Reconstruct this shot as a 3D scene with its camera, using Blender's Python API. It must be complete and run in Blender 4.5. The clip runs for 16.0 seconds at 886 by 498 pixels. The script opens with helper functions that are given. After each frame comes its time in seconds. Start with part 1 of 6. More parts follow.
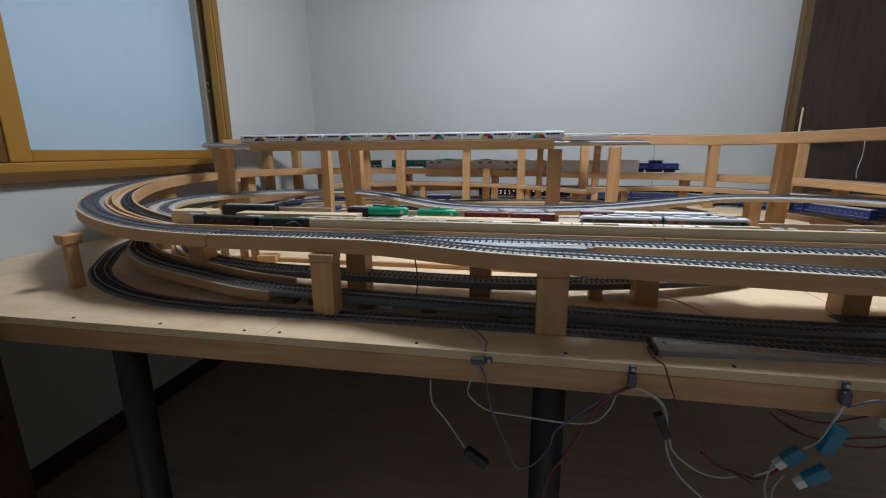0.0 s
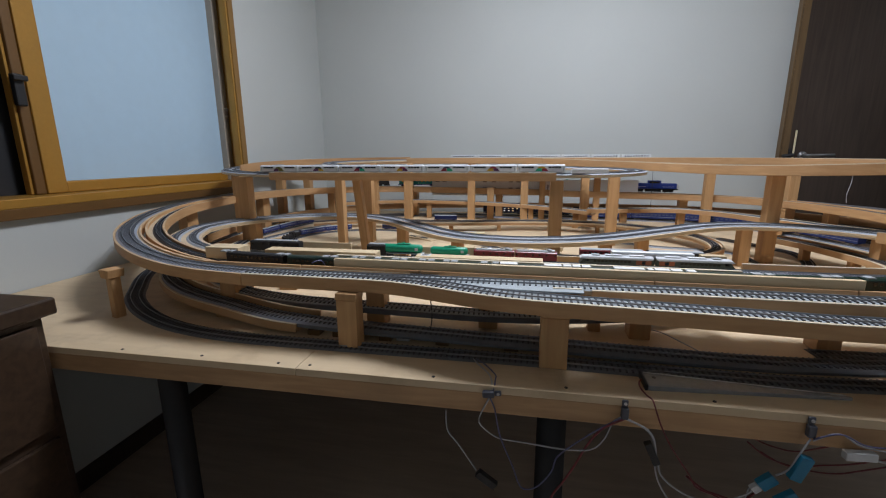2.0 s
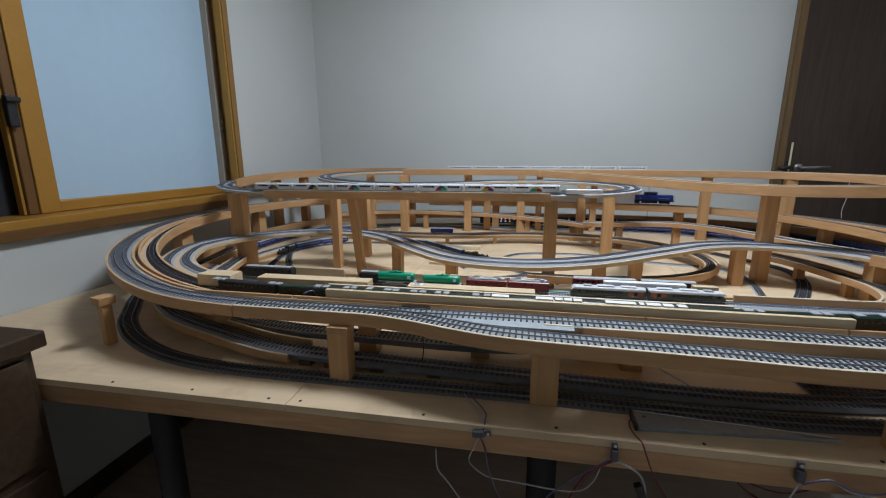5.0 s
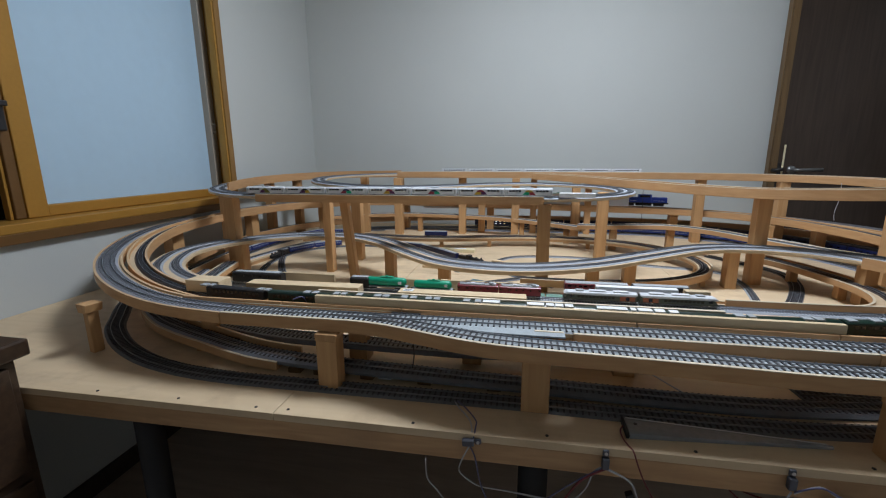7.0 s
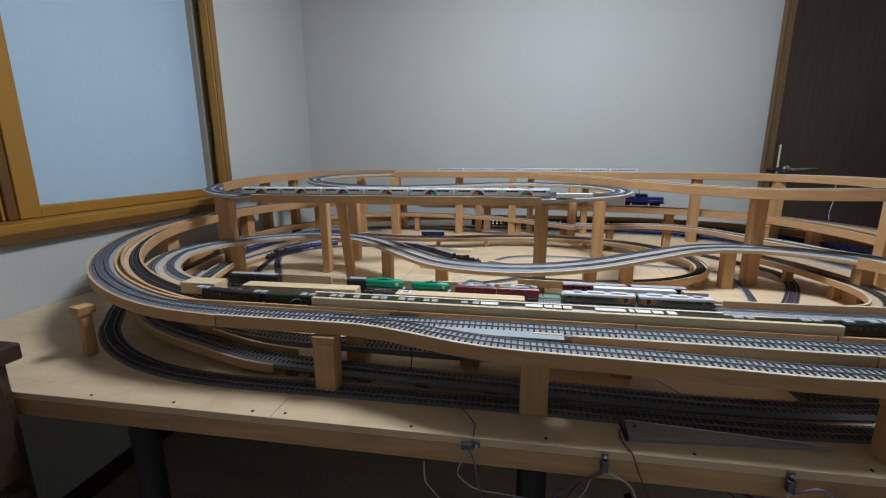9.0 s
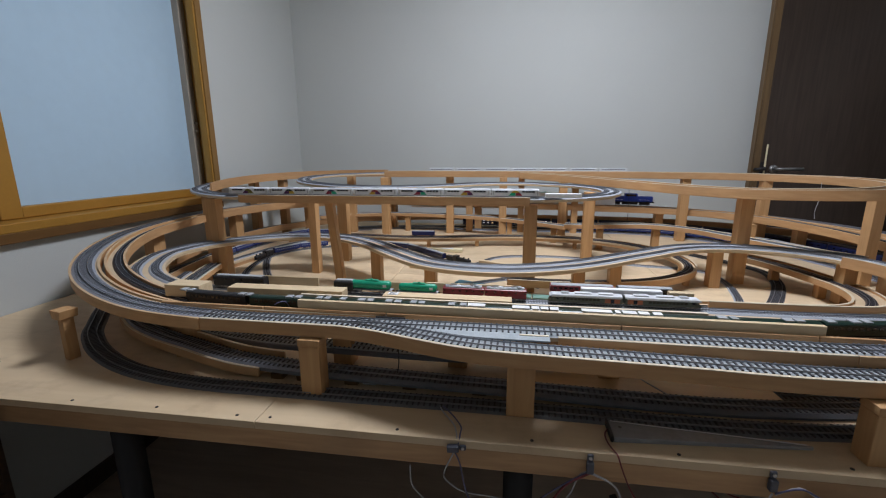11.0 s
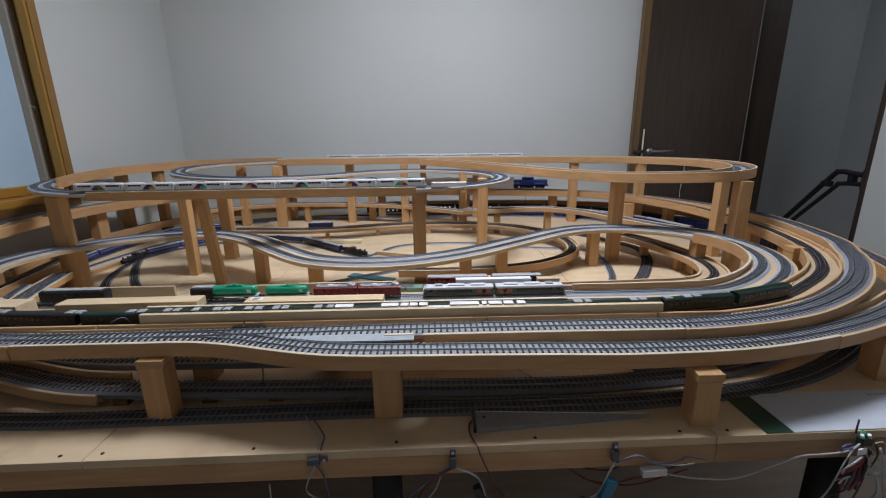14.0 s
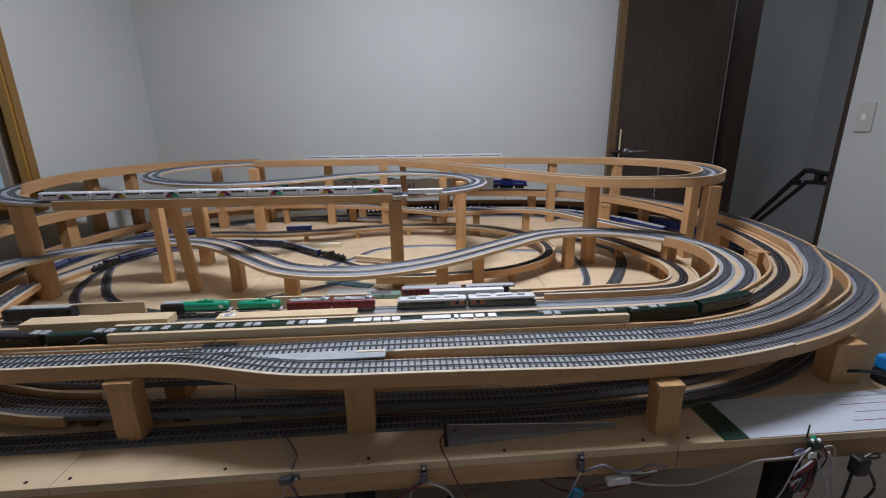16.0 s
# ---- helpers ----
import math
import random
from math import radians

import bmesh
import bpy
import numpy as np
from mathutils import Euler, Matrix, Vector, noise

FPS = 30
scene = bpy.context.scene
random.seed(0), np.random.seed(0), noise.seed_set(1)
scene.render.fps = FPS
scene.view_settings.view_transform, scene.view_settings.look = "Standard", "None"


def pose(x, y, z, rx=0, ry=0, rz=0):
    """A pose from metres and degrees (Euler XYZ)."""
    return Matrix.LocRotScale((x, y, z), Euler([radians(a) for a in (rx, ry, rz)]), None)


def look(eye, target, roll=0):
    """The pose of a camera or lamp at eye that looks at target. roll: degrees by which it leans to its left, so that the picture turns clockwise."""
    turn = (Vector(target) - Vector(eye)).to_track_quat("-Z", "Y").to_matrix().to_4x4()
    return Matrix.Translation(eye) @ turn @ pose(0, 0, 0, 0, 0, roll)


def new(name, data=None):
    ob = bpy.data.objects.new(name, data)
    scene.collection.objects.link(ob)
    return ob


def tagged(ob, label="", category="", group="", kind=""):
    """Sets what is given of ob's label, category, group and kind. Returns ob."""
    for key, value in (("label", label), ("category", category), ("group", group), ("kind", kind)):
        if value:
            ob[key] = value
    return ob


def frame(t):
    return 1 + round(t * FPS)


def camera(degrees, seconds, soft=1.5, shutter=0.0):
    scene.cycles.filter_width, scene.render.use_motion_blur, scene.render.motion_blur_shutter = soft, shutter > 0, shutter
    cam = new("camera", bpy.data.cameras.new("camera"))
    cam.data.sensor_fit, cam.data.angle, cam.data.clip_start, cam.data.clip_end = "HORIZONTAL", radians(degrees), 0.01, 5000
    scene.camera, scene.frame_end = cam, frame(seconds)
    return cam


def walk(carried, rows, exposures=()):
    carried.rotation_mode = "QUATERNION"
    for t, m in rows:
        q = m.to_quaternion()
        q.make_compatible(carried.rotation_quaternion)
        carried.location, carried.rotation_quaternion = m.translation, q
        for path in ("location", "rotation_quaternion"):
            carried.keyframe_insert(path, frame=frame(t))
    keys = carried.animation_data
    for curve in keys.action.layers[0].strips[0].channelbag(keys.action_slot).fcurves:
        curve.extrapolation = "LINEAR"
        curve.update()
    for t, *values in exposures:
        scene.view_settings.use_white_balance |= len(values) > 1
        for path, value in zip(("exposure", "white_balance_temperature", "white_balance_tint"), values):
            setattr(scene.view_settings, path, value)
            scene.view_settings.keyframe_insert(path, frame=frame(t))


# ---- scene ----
cam = camera(92.71, 16.0, 1.13)
PATH = [
    (0, 0.0027, -0.0328, 0.9014, 10.794, -13.035, 0.358),
    (0.5, 0.0038, -0.0317, 0.9057, 10.787, -12.908, 0.369),
    (1, 0.0021, -0.0396, 0.9179, 10.825, -12.829, 0.394),
    (1.5, -0.0010, -0.0649, 0.9458, 11.010, -12.535, 0.366),
    (2, -0.0034, -0.0923, 0.9747, 11.126, -12.322, 0.342),
    (2.5, -0.0031, -0.0968, 0.9890, 11.221, -12.117, 0.300),
    (3, 0.0037, -0.0898, 1.0006, 11.233, -12.258, 0.392),
    (3.5, 0.0073, -0.0839, 1.0111, 11.211, -12.197, 0.464),
    (4, 0.0059, -0.0813, 1.0188, 11.154, -12.301, 0.415),
    (6.5, 0.0143, -0.0688, 1.0348, 10.689, -12.137, 0.295),
    (7, 0.0166, -0.0663, 1.0342, 10.544, -12.082, 0.340),
    (7.5, 0.0124, -0.0645, 1.0364, 10.470, -12.125, 0.264),
    (8, 0.0122, -0.0650, 1.0382, 10.365, -12.135, 0.261),
    (8.5, 0.0127, -0.0637, 1.0380, 10.202, -12.178, 0.308),
    (11, 0.0231, -0.0556, 1.0420, 9.078, -12.407, 0.314),
    (11.5, 0.0339, -0.0551, 1.0429, 8.584, -12.434, 0.296),
    (12, 0.0490, -0.0510, 1.0393, 7.445, -12.575, 0.426),
    (12.5, 0.0702, -0.0475, 1.0387, 5.130, -12.919, 0.534),
    (13, 0.0875, -0.0400, 1.0381, 2.272, -13.349, 0.567),
    (13.5, 0.1018, -0.0299, 1.0409, -0.036, -14.022, 0.657),
    (14, 0.1181, -0.0195, 1.0563, -1.565, -14.700, 0.750),
    (14.5, 0.1269, -0.0173, 1.0736, -2.745, -15.223, 0.762),
    (15, 0.1306, -0.0218, 1.0809, -3.205, -15.340, 0.768),
    (15.5, 0.1356, -0.0197, 1.0858, -3.512, -15.452, 0.779),
    (16, 0.1404, -0.0190, 1.0916, -3.695, -15.558, 0.742),
]
walk(cam, [(t, pose(x, y, z, 90 + pitch, roll, yaw)) for t, x, y, z, yaw, pitch, roll in PATH],
     [(0, 0.10, 6250, 12), (1, 0.08, 6200, 11), (2, 0.08, 6310, 13), (3, 0.04, 6250, 12), (4, 0.02, 6180, 10), (8.5, 0.0, 6230, 10), (11, 0.0, 6340, 14), (13, -0.03, 6380, 14), (14, -0.04, 6370, 15), (16, -0.07, 6350, 17)])
ROOM = (-1.25, 2.00, -1.3, 2.42, 0.03, 2.42)   # left, right, front, back, floor, ceiling
TABLE = 0.65                                  # table top
DECK = 0.770                                  # station deck top
STATION = DECK - 0.0085                       # deck of the green train
TOP = 0.922                                   # upper line deck top

# ---- light ----
world = bpy.data.worlds.new("night_outside")
scene.world = world
world.use_nodes = True
world.node_tree.nodes["Background"].inputs[0].default_value = (0.010, 0.012, 0.018, 1)
world.node_tree.nodes["Background"].inputs[1].default_value = 1.0
LAMP = (0.25, 1.14, 2.30)
ceiling_lamp_light = bpy.data.lights.new("ceiling_lamp_light", "AREA")
ceiling_lamp_light.shape, ceiling_lamp_light.size, ceiling_lamp_light.energy = "DISK", 0.5, 28.9
ceiling_lamp_light.color = (0.88, 0.93, 1.0)
new("ceiling_lamp_light", ceiling_lamp_light).matrix_world = look(LAMP, (LAMP[0], LAMP[1], 0))

# unseen light without a fixture, added to brighten the stairwell walls
hall_fill_light = bpy.data.lights.new("hall_fill_light", "AREA")
hall_fill_light.shape, hall_fill_light.size, hall_fill_light.energy = "DISK", 0.25, 4.0
hall_fill_light.color = (0.88, 0.95, 1.0)
new("hall_fill_light", hall_fill_light).matrix_world = look((2.55, 1.9, 2.36), (2.55, 1.9, 0))

# ---- materials ----
def material(name, colour, rough=0.6, metal=0.0, vary=0.12, scale=30.0, bump=0.0, fine=None, emit=None, stretch=(1, 1, 1), random=0.0):
    """A surface with two scales of variation, a little relief and, for pieces, a shade of its own."""
    m = bpy.data.materials.new(name)
    m.use_nodes = True
    n, links = m.node_tree.nodes, m.node_tree.links
    b = n["Principled BSDF"]
    b.inputs["Roughness"].default_value, b.inputs["Metallic"].default_value = rough, metal
    co = n.new("ShaderNodeTexCoord")
    mp = n.new("ShaderNodeMapping")
    mp.inputs["Scale"].default_value = stretch
    links.new(co.outputs["Object"], mp.inputs["Vector"])
    big, small = n.new("ShaderNodeTexNoise"), n.new("ShaderNodeTexNoise")
    big.inputs["Scale"].default_value, small.inputs["Scale"].default_value = scale, fine or scale * 9
    big.inputs["Detail"].default_value = small.inputs["Detail"].default_value = 5
    links.new(mp.outputs[0], big.inputs["Vector"]), links.new(mp.outputs[0], small.inputs["Vector"])
    mix = n.new("ShaderNodeMix")
    mix.data_type = "FLOAT"
    mix.inputs[0].default_value = 0.45
    links.new(big.outputs["Fac"], mix.inputs[2]), links.new(small.outputs["Fac"], mix.inputs[3])
    value = n.new("ShaderNodeMapRange")
    value.inputs[1].default_value, value.inputs[2].default_value = 0.3, 0.7
    value.inputs[3].default_value, value.inputs[4].default_value = 1 - vary, 1 + vary
    links.new(mix.outputs[0], value.inputs[0])
    out = value.outputs[0]
    if random:
        info, r = n.new("ShaderNodeObjectInfo"), n.new("ShaderNodeMapRange")
        r.inputs[3].default_value, r.inputs[4].default_value = 1 - random, 1 + random
        links.new(info.outputs["Random"], r.inputs[0])
        times = n.new("ShaderNodeMath")
        times.operation = "MULTIPLY"
        links.new(out, times.inputs[0]), links.new(r.outputs[0], times.inputs[1])
        out = times.outputs[0]
    hsv = n.new("ShaderNodeHueSaturation")
    hsv.inputs["Color"].default_value = (*colour, 1)
    links.new(out, hsv.inputs["Value"])
    links.new(hsv.outputs[0], b.inputs["Base Color"])
    if bump:
        bp = n.new("ShaderNodeBump")
        bp.inputs["Strength"].default_value, bp.inputs["Distance"].default_value = bump, 0.002
        links.new(small.outputs["Fac"], bp.inputs["Height"])
        links.new(bp.outputs[0], b.inputs["Normal"])
    if emit:
        b.inputs["Emission Color"].default_value, b.inputs["Emission Strength"].default_value = (*emit[0], 1), emit[1]
    return m


def wood(name, light, dark, along=(1, 12, 12), scale=8.0, rough=0.55, random=0.10, blotchy=(0.88, 1.10), stain=0.0):
    """Planed softwood: long streaks of grain, faint blotches, a shade of its own for each piece."""
    m = bpy.data.materials.new(name)
    m.use_nodes = True
    n, links = m.node_tree.nodes, m.node_tree.links
    b = n["Principled BSDF"]
    co, mp = n.new("ShaderNodeTexCoord"), n.new("ShaderNodeMapping")
    info = n.new("ShaderNodeObjectInfo")
    mp.inputs["Scale"].default_value = along
    links.new(co.outputs["Object"], mp.inputs["Vector"])
    shift = n.new("ShaderNodeVectorMath")
    links.new(mp.outputs[0], shift.inputs[0]), links.new(info.outputs["Random"], shift.inputs[1])
    shift.operation = "ADD"
    grain, blotch = n.new("ShaderNodeTexNoise"), n.new("ShaderNodeTexNoise")
    grain.inputs["Scale"].default_value, grain.inputs["Detail"].default_value, grain.inputs["Distortion"].default_value = scale, 8, 0.6
    blotch.inputs["Scale"].default_value, blotch.inputs["Detail"].default_value = scale * 0.35, 3
    links.new(shift.outputs[0], grain.inputs["Vector"]), links.new(co.outputs["Object"], blotch.inputs["Vector"])
    ramp = n.new("ShaderNodeValToRGB")
    ramp.color_ramp.elements[0].position, ramp.color_ramp.elements[1].position = 0.32, 0.68
    ramp.color_ramp.elements[0].color, ramp.color_ramp.elements[1].color = (*dark, 1), (*light, 1)
    links.new(grain.outputs["Fac"], ramp.inputs[0])
    v = n.new("ShaderNodeMapRange")
    v.inputs[1].default_value, v.inputs[2].default_value, v.inputs[3].default_value, v.inputs[4].default_value = 0.3, 0.7, *blotchy
    links.new(blotch.outputs["Fac"], v.inputs[0])
    r = n.new("ShaderNodeMapRange")
    r.inputs[3].default_value, r.inputs[4].default_value = 1 - random, 1 + random
    links.new(info.outputs["Random"], r.inputs[0])
    times = n.new("ShaderNodeMath")
    times.operation = "MULTIPLY"
    links.new(v.outputs[0], times.inputs[0]), links.new(r.outputs[0], times.inputs[1])
    hsv = n.new("ShaderNodeHueSaturation")
    links.new(ramp.outputs[0], hsv.inputs["Color"]), links.new(times.outputs[0], hsv.inputs["Value"])
    last = hsv.outputs[0]
    if stain:
        spot, fade, tint = n.new("ShaderNodeTexNoise"), n.new("ShaderNodeMapRange"), n.new("ShaderNodeMix")
        spot.inputs["Scale"].default_value, spot.inputs["Detail"].default_value, spot.inputs["Roughness"].default_value = 6.5, 9, 0.7
        links.new(co.outputs["Object"], spot.inputs["Vector"])
        fade.inputs[1].default_value, fade.inputs[2].default_value, fade.inputs[4].default_value = 0.50, 0.72, stain
        links.new(spot.outputs["Fac"], fade.inputs[0])
        tint.data_type = "RGBA"
        tint.inputs[7].default_value = (0.26, 0.17, 0.10, 1)
        links.new(fade.outputs[0], tint.inputs[0]), links.new(last, tint.inputs[6])
        last = tint.outputs[2]
    links.new(last, b.inputs["Base Color"])
    b.inputs["Roughness"].default_value = rough
    bp = n.new("ShaderNodeBump")
    bp.inputs["Strength"].default_value, bp.inputs["Distance"].default_value = 0.15, 0.001
    links.new(grain.outputs["Fac"], bp.inputs["Height"]), links.new(bp.outputs[0], b.inputs["Normal"])
    return m


PINE = wood("pine", (0.570, 0.340, 0.155), (0.490, 0.275, 0.118), along=(14, 14, 1))
PINE_LONG = wood("pine_strip", (0.565, 0.335, 0.160), (0.485, 0.272, 0.122), along=(2, 2, 14))
# pale tones: lamplight on rim tops put into colour; the second also for cream strips
LIT_BENT_EDGE = wood("lit_bent_pine_edge", (0.61, 0.425, 0.245), (0.54, 0.355, 0.190), along=(2, 2, 14))
CREAM_LIT_WOOD = wood("cream_and_lit_edge_wood", (0.70, 0.61, 0.46), (0.62, 0.52, 0.37), along=(2, 2, 14))
PLY = wood("plywood", (0.630, 0.490, 0.320), (0.56, 0.425, 0.270), along=(1.2, 9, 9), scale=5)
PALE = wood("pale_batten", (0.69, 0.545, 0.35), (0.60, 0.455, 0.275), along=(1.5, 16, 16))
TABLE_PLY = wood("table_plywood", (0.680, 0.530, 0.345), (0.625, 0.475, 0.300), along=(1.0, 11, 11), scale=5, blotchy=(0.86, 1.08), stain=0.45)
BEAM = wood("old_pine_beam", (0.50, 0.305, 0.155), (0.39, 0.225, 0.108), along=(1.2, 12, 12), blotchy=(0.82, 1.08), stain=0.35)
BALLAST = material("pale_grey_roadbed", (0.375, 0.415, 0.440), 0.8, vary=0.16, scale=60, fine=900, bump=0.3)
BALLAST_MID = material("slate_grey_roadbed", (0.255, 0.272, 0.318), 0.65, vary=0.18, scale=40, fine=700, bump=0.25)
BALLAST_FINE = material("grey_fine_roadbed", (0.325, 0.348, 0.390), 0.7, vary=0.14, scale=50, fine=800, bump=0.25)
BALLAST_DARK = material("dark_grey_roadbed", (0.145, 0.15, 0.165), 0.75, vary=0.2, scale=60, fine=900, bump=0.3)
BROWN_TRACK = material("dark_brown_roadbed", (0.055, 0.040, 0.034), 0.7, vary=0.2, scale=60, bump=0.2)
TIE = material("black_brown_sleeper", (0.050, 0.049, 0.056), 0.6, vary=0.2, scale=90)
TIE_GREY = material("grey_sleeper", (0.125, 0.132, 0.148), 0.6, vary=0.2, scale=90)
RAIL = material("nickel_rail", (0.30, 0.31, 0.33), 0.38, metal=0.75, vary=0.06, scale=40)
WALL = material("white_wallpaper", (0.524, 0.544, 0.529), 0.85, vary=0.035, scale=2.2, fine=420, bump=0.25)
CEILING = material("white_ceiling", (0.78, 0.78, 0.77), 0.9, vary=0.03, scale=3)
FLOOR = wood("dark_floorboard", (0.52, 0.44, 0.37), (0.42, 0.35, 0.295), along=(1, 10, 1), scale=4, rough=0.35)
DOOR = wood("dark_walnut_veneer", (0.049, 0.033, 0.024), (0.033, 0.021, 0.015), along=(16, 16, 0.8), scale=5, rough=0.4)
DOOR_EDGE = wood("brown_door_edge", (0.17, 0.105, 0.045), (0.12, 0.07, 0.03), along=(16, 16, 1), scale=6, rough=0.45)
FRAME = material("amber_window_frame", (0.40, 0.205, 0.035), 0.38, metal=0.25, vary=0.07, scale=12)
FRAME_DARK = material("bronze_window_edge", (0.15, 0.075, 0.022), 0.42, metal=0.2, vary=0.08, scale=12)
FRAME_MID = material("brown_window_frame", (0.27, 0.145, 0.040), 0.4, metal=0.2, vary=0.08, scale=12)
STILE = material("taupe_window_stile", (0.36, 0.31, 0.25), 0.5, vary=0.05, scale=12)
PANE = material("frosted_glass", (0.43, 0.585, 0.72), 0.28, vary=0.03, scale=3)
NIGHT = material("dark_insect_screen", (0.012, 0.013, 0.016), 0.6, vary=0.2, scale=20)
BLACK = material("black_plastic", (0.014, 0.014, 0.016), 0.45, vary=0.2, scale=60)
BLACK_METAL = material("black_enamel", (0.013, 0.0115, 0.0125), 0.6, vary=0.15, scale=20)
STEEL = material("brushed_steel", (0.55, 0.55, 0.56), 0.3, metal=0.9, vary=0.08, scale=60)
DARK_WOOD = wood("dark_chest_wood", (0.060, 0.035, 0.020), (0.036, 0.020, 0.012), along=(1, 12, 12), scale=6, rough=0.35)
PAPER = material("white_paper", (0.78, 0.79, 0.80), 0.6, vary=0.03, scale=12)
GREEN_PAPER = material("dark_green_print", (0.008, 0.045, 0.030), 0.5, vary=0.1, scale=20)
INK = material("grey_ink", (0.12, 0.12, 0.14), 0.6, vary=0.1, scale=40)
CREAM = material("cream_plastic", (0.72, 0.64, 0.42), 0.5, vary=0.05, scale=30)
GREYCARD = material("grey_card", (0.70, 0.70, 0.71), 0.7, vary=0.08, scale=20)
LENS = material("smoked_clear_plastic", (0.66, 0.68, 0.72), 0.10, vary=0.15, scale=14)
for node in LENS.node_tree.nodes:
    if node.type == "BSDF_PRINCIPLED":
        node.inputs["Transmission Weight"].default_value = 0.6


def paint(name, colour, rough=0.35):
    return material(name, colour, rough, vary=0.10, scale=70, random=0.04)


WHITE_P, NAVY_P, BLUE_P = paint("white_train_paint", (0.64, 0.66, 0.69)), paint("navy_train_paint", (0.010, 0.016, 0.075)), paint("blue_train_paint", (0.014, 0.045, 0.30))
GREEN_P, DKGREEN_P, RED_P = paint("green_tank_paint", (0.008, 0.33, 0.185)), paint("dark_green_train_paint", (0.005, 0.022, 0.015), 0.3), paint("maroon_train_paint", (0.19, 0.018, 0.026))
TEAL_P, GREY_P, WINDOW_P = paint("teal_train_paint", (0.01, 0.30, 0.32)), paint("grey_roof_paint", (0.36, 0.38, 0.40), 0.5), paint("black_train_window", (0.012, 0.013, 0.016), 0.15)
PURPLE_P, YELLOW_P, CRIMSON_P = paint("purple_patch", (0.085, 0.018, 0.095)), paint("yellow_patch", (0.46, 0.31, 0.03)), paint("crimson_patch", (0.24, 0.02, 0.04))
LIT = material("lit_train_window", (0.8, 0.85, 0.9), 0.4, emit=((0.80, 0.88, 1.0), 0.7))
TAIL_RED = material("red_tail_lamp", (0.5, 0.01, 0.01), 0.3, emit=((1.0, 0.03, 0.03), 2.0))
LIT_WARM = material("warm_lit_train_window", (0.9, 0.75, 0.5), 0.4, emit=((1.0, 0.72, 0.34), 0.5))
LIT_BLUE = material("blue_lit_train_window", (0.4, 0.5, 0.9), 0.4, emit=((0.30, 0.42, 1.0), 0.4))


def cable(name, colour):
    return material(name, colour, 0.4, vary=0.08, scale=60)


WIRE_GREY, WIRE_RED, WIRE_BLUE, WIRE_BLACK = cable("grey_wire", (0.42, 0.42, 0.45)), cable("red_wire", (0.16, 0.020, 0.024)), cable("blue_violet_wire", (0.10, 0.10, 0.20)), cable("black_wire", (0.02, 0.02, 0.022))
CLIP, CONNECTOR_BLUE, CONNECTOR_WHITE = cable("slate_clip", (0.075, 0.08, 0.105)), cable("blue_connector", (0.015, 0.17, 0.30)), cable("white_connector", (0.62, 0.63, 0.65))


# ---- building tools ----
def part(name, bm, mat, parent=None, label="", smooth_faces=False):
    mesh = bpy.data.meshes.new(name)
    bm.to_mesh(mesh)
    bm.free()
    for one in mat if isinstance(mat, (list, tuple)) else [mat]:
        mesh.materials.append(one)
    if smooth_faces:
        for p in mesh.polygons:
            p.use_smooth = True
    ob = new(name, mesh)
    ob.parent = parent
    return tagged(ob, label)


def thing(name, x, y, z, label, category, group="", turn=0.0, kind=""):
    ob = new(name)
    ob.empty_display_size = 0.02
    ob.matrix_basis = pose(x, y, z, 0, 0, turn)
    return tagged(ob, label, category, group, kind)


def add_box(bm, x0, x1, y0, y1, z0, z1, bevel=0.0):
    made = bmesh.ops.create_cube(bm, size=1.0)["verts"]
    for v in made:
        v.co = Vector((x0 if v.co.x < 0 else x1, y0 if v.co.y < 0 else y1, z0 if v.co.z < 0 else z1))
    if bevel:
        edges = list({e for v in made for e in v.link_edges})
        bmesh.ops.bevel(bm, geom=edges, offset=bevel, segments=2, affect="EDGES", profile=0.5)
    return bm


def box(x0, x1, y0, y1, z0, z1, bevel=0.0):
    return add_box(bmesh.new(), x0, x1, y0, y1, z0, z1, bevel)


def add_tube(bm, points, radius, sides=8, caps=True):
    """A round rod along points."""
    pts = [Vector(p) for p in points]
    rings = []
    for i, p in enumerate(pts):
        ahead = (pts[min(i + 1, len(pts) - 1)] - pts[max(i - 1, 0)]).normalized()
        side = ahead.cross(Vector((0, 0, 1)))
        side = side.normalized() if side.length > 1e-4 else Vector((1, 0, 0))
        up = side.cross(ahead)
        r = radius[i] if isinstance(radius, (list, tuple)) else radius
        rings.append([bm.verts.new(p + r * (math.cos(a) * side + math.sin(a) * up)) for a in [2 * math.pi * k / sides for k in range(sides)]])
    for a, b in zip(rings, rings[1:]):
        for k in range(sides):
            bm.faces.new((a[k], a[(k + 1) % sides], b[(k + 1) % sides], b[k]))
    if caps:
        bm.faces.new(rings[0][::-1]), bm.faces.new(rings[-1])
    return bm


def smooth(points, step=0.012, closed=False):
    """An even run of points through a few fixed ones."""
    p = [Vector(q) for q in points]
    n = len(p)
    dense = []
    for i in range(n if closed else n - 1):
        a, b, c, d = [p[(i + k) % n] if closed else p[min(max(i + k, 0), n - 1)] for k in (-1, 0, 1, 2)]
        for k in range(24):
            u = k / 24
            dense.append(0.5 * ((2 * b) + (c - a) * u + (2 * a - 5 * b + 4 * c - d) * u * u + (3 * b - a - 3 * c + d) * u ** 3))
    dense.append(p[0].copy() if closed else p[-1].copy())
    run = [0.0]
    for a, b in zip(dense, dense[1:]):
        run.append(run[-1] + (b - a).length)
    count = max(2, round(run[-1] / step))
    out, j = [], 0
    for k in range(count + 1):
        s = run[-1] * k / count
        while j < len(run) - 2 and run[j + 1] < s:
            j += 1
        out.append(dense[j].lerp(dense[j + 1], (s - run[j]) / max(1e-9, run[j + 1] - run[j])))
    return out


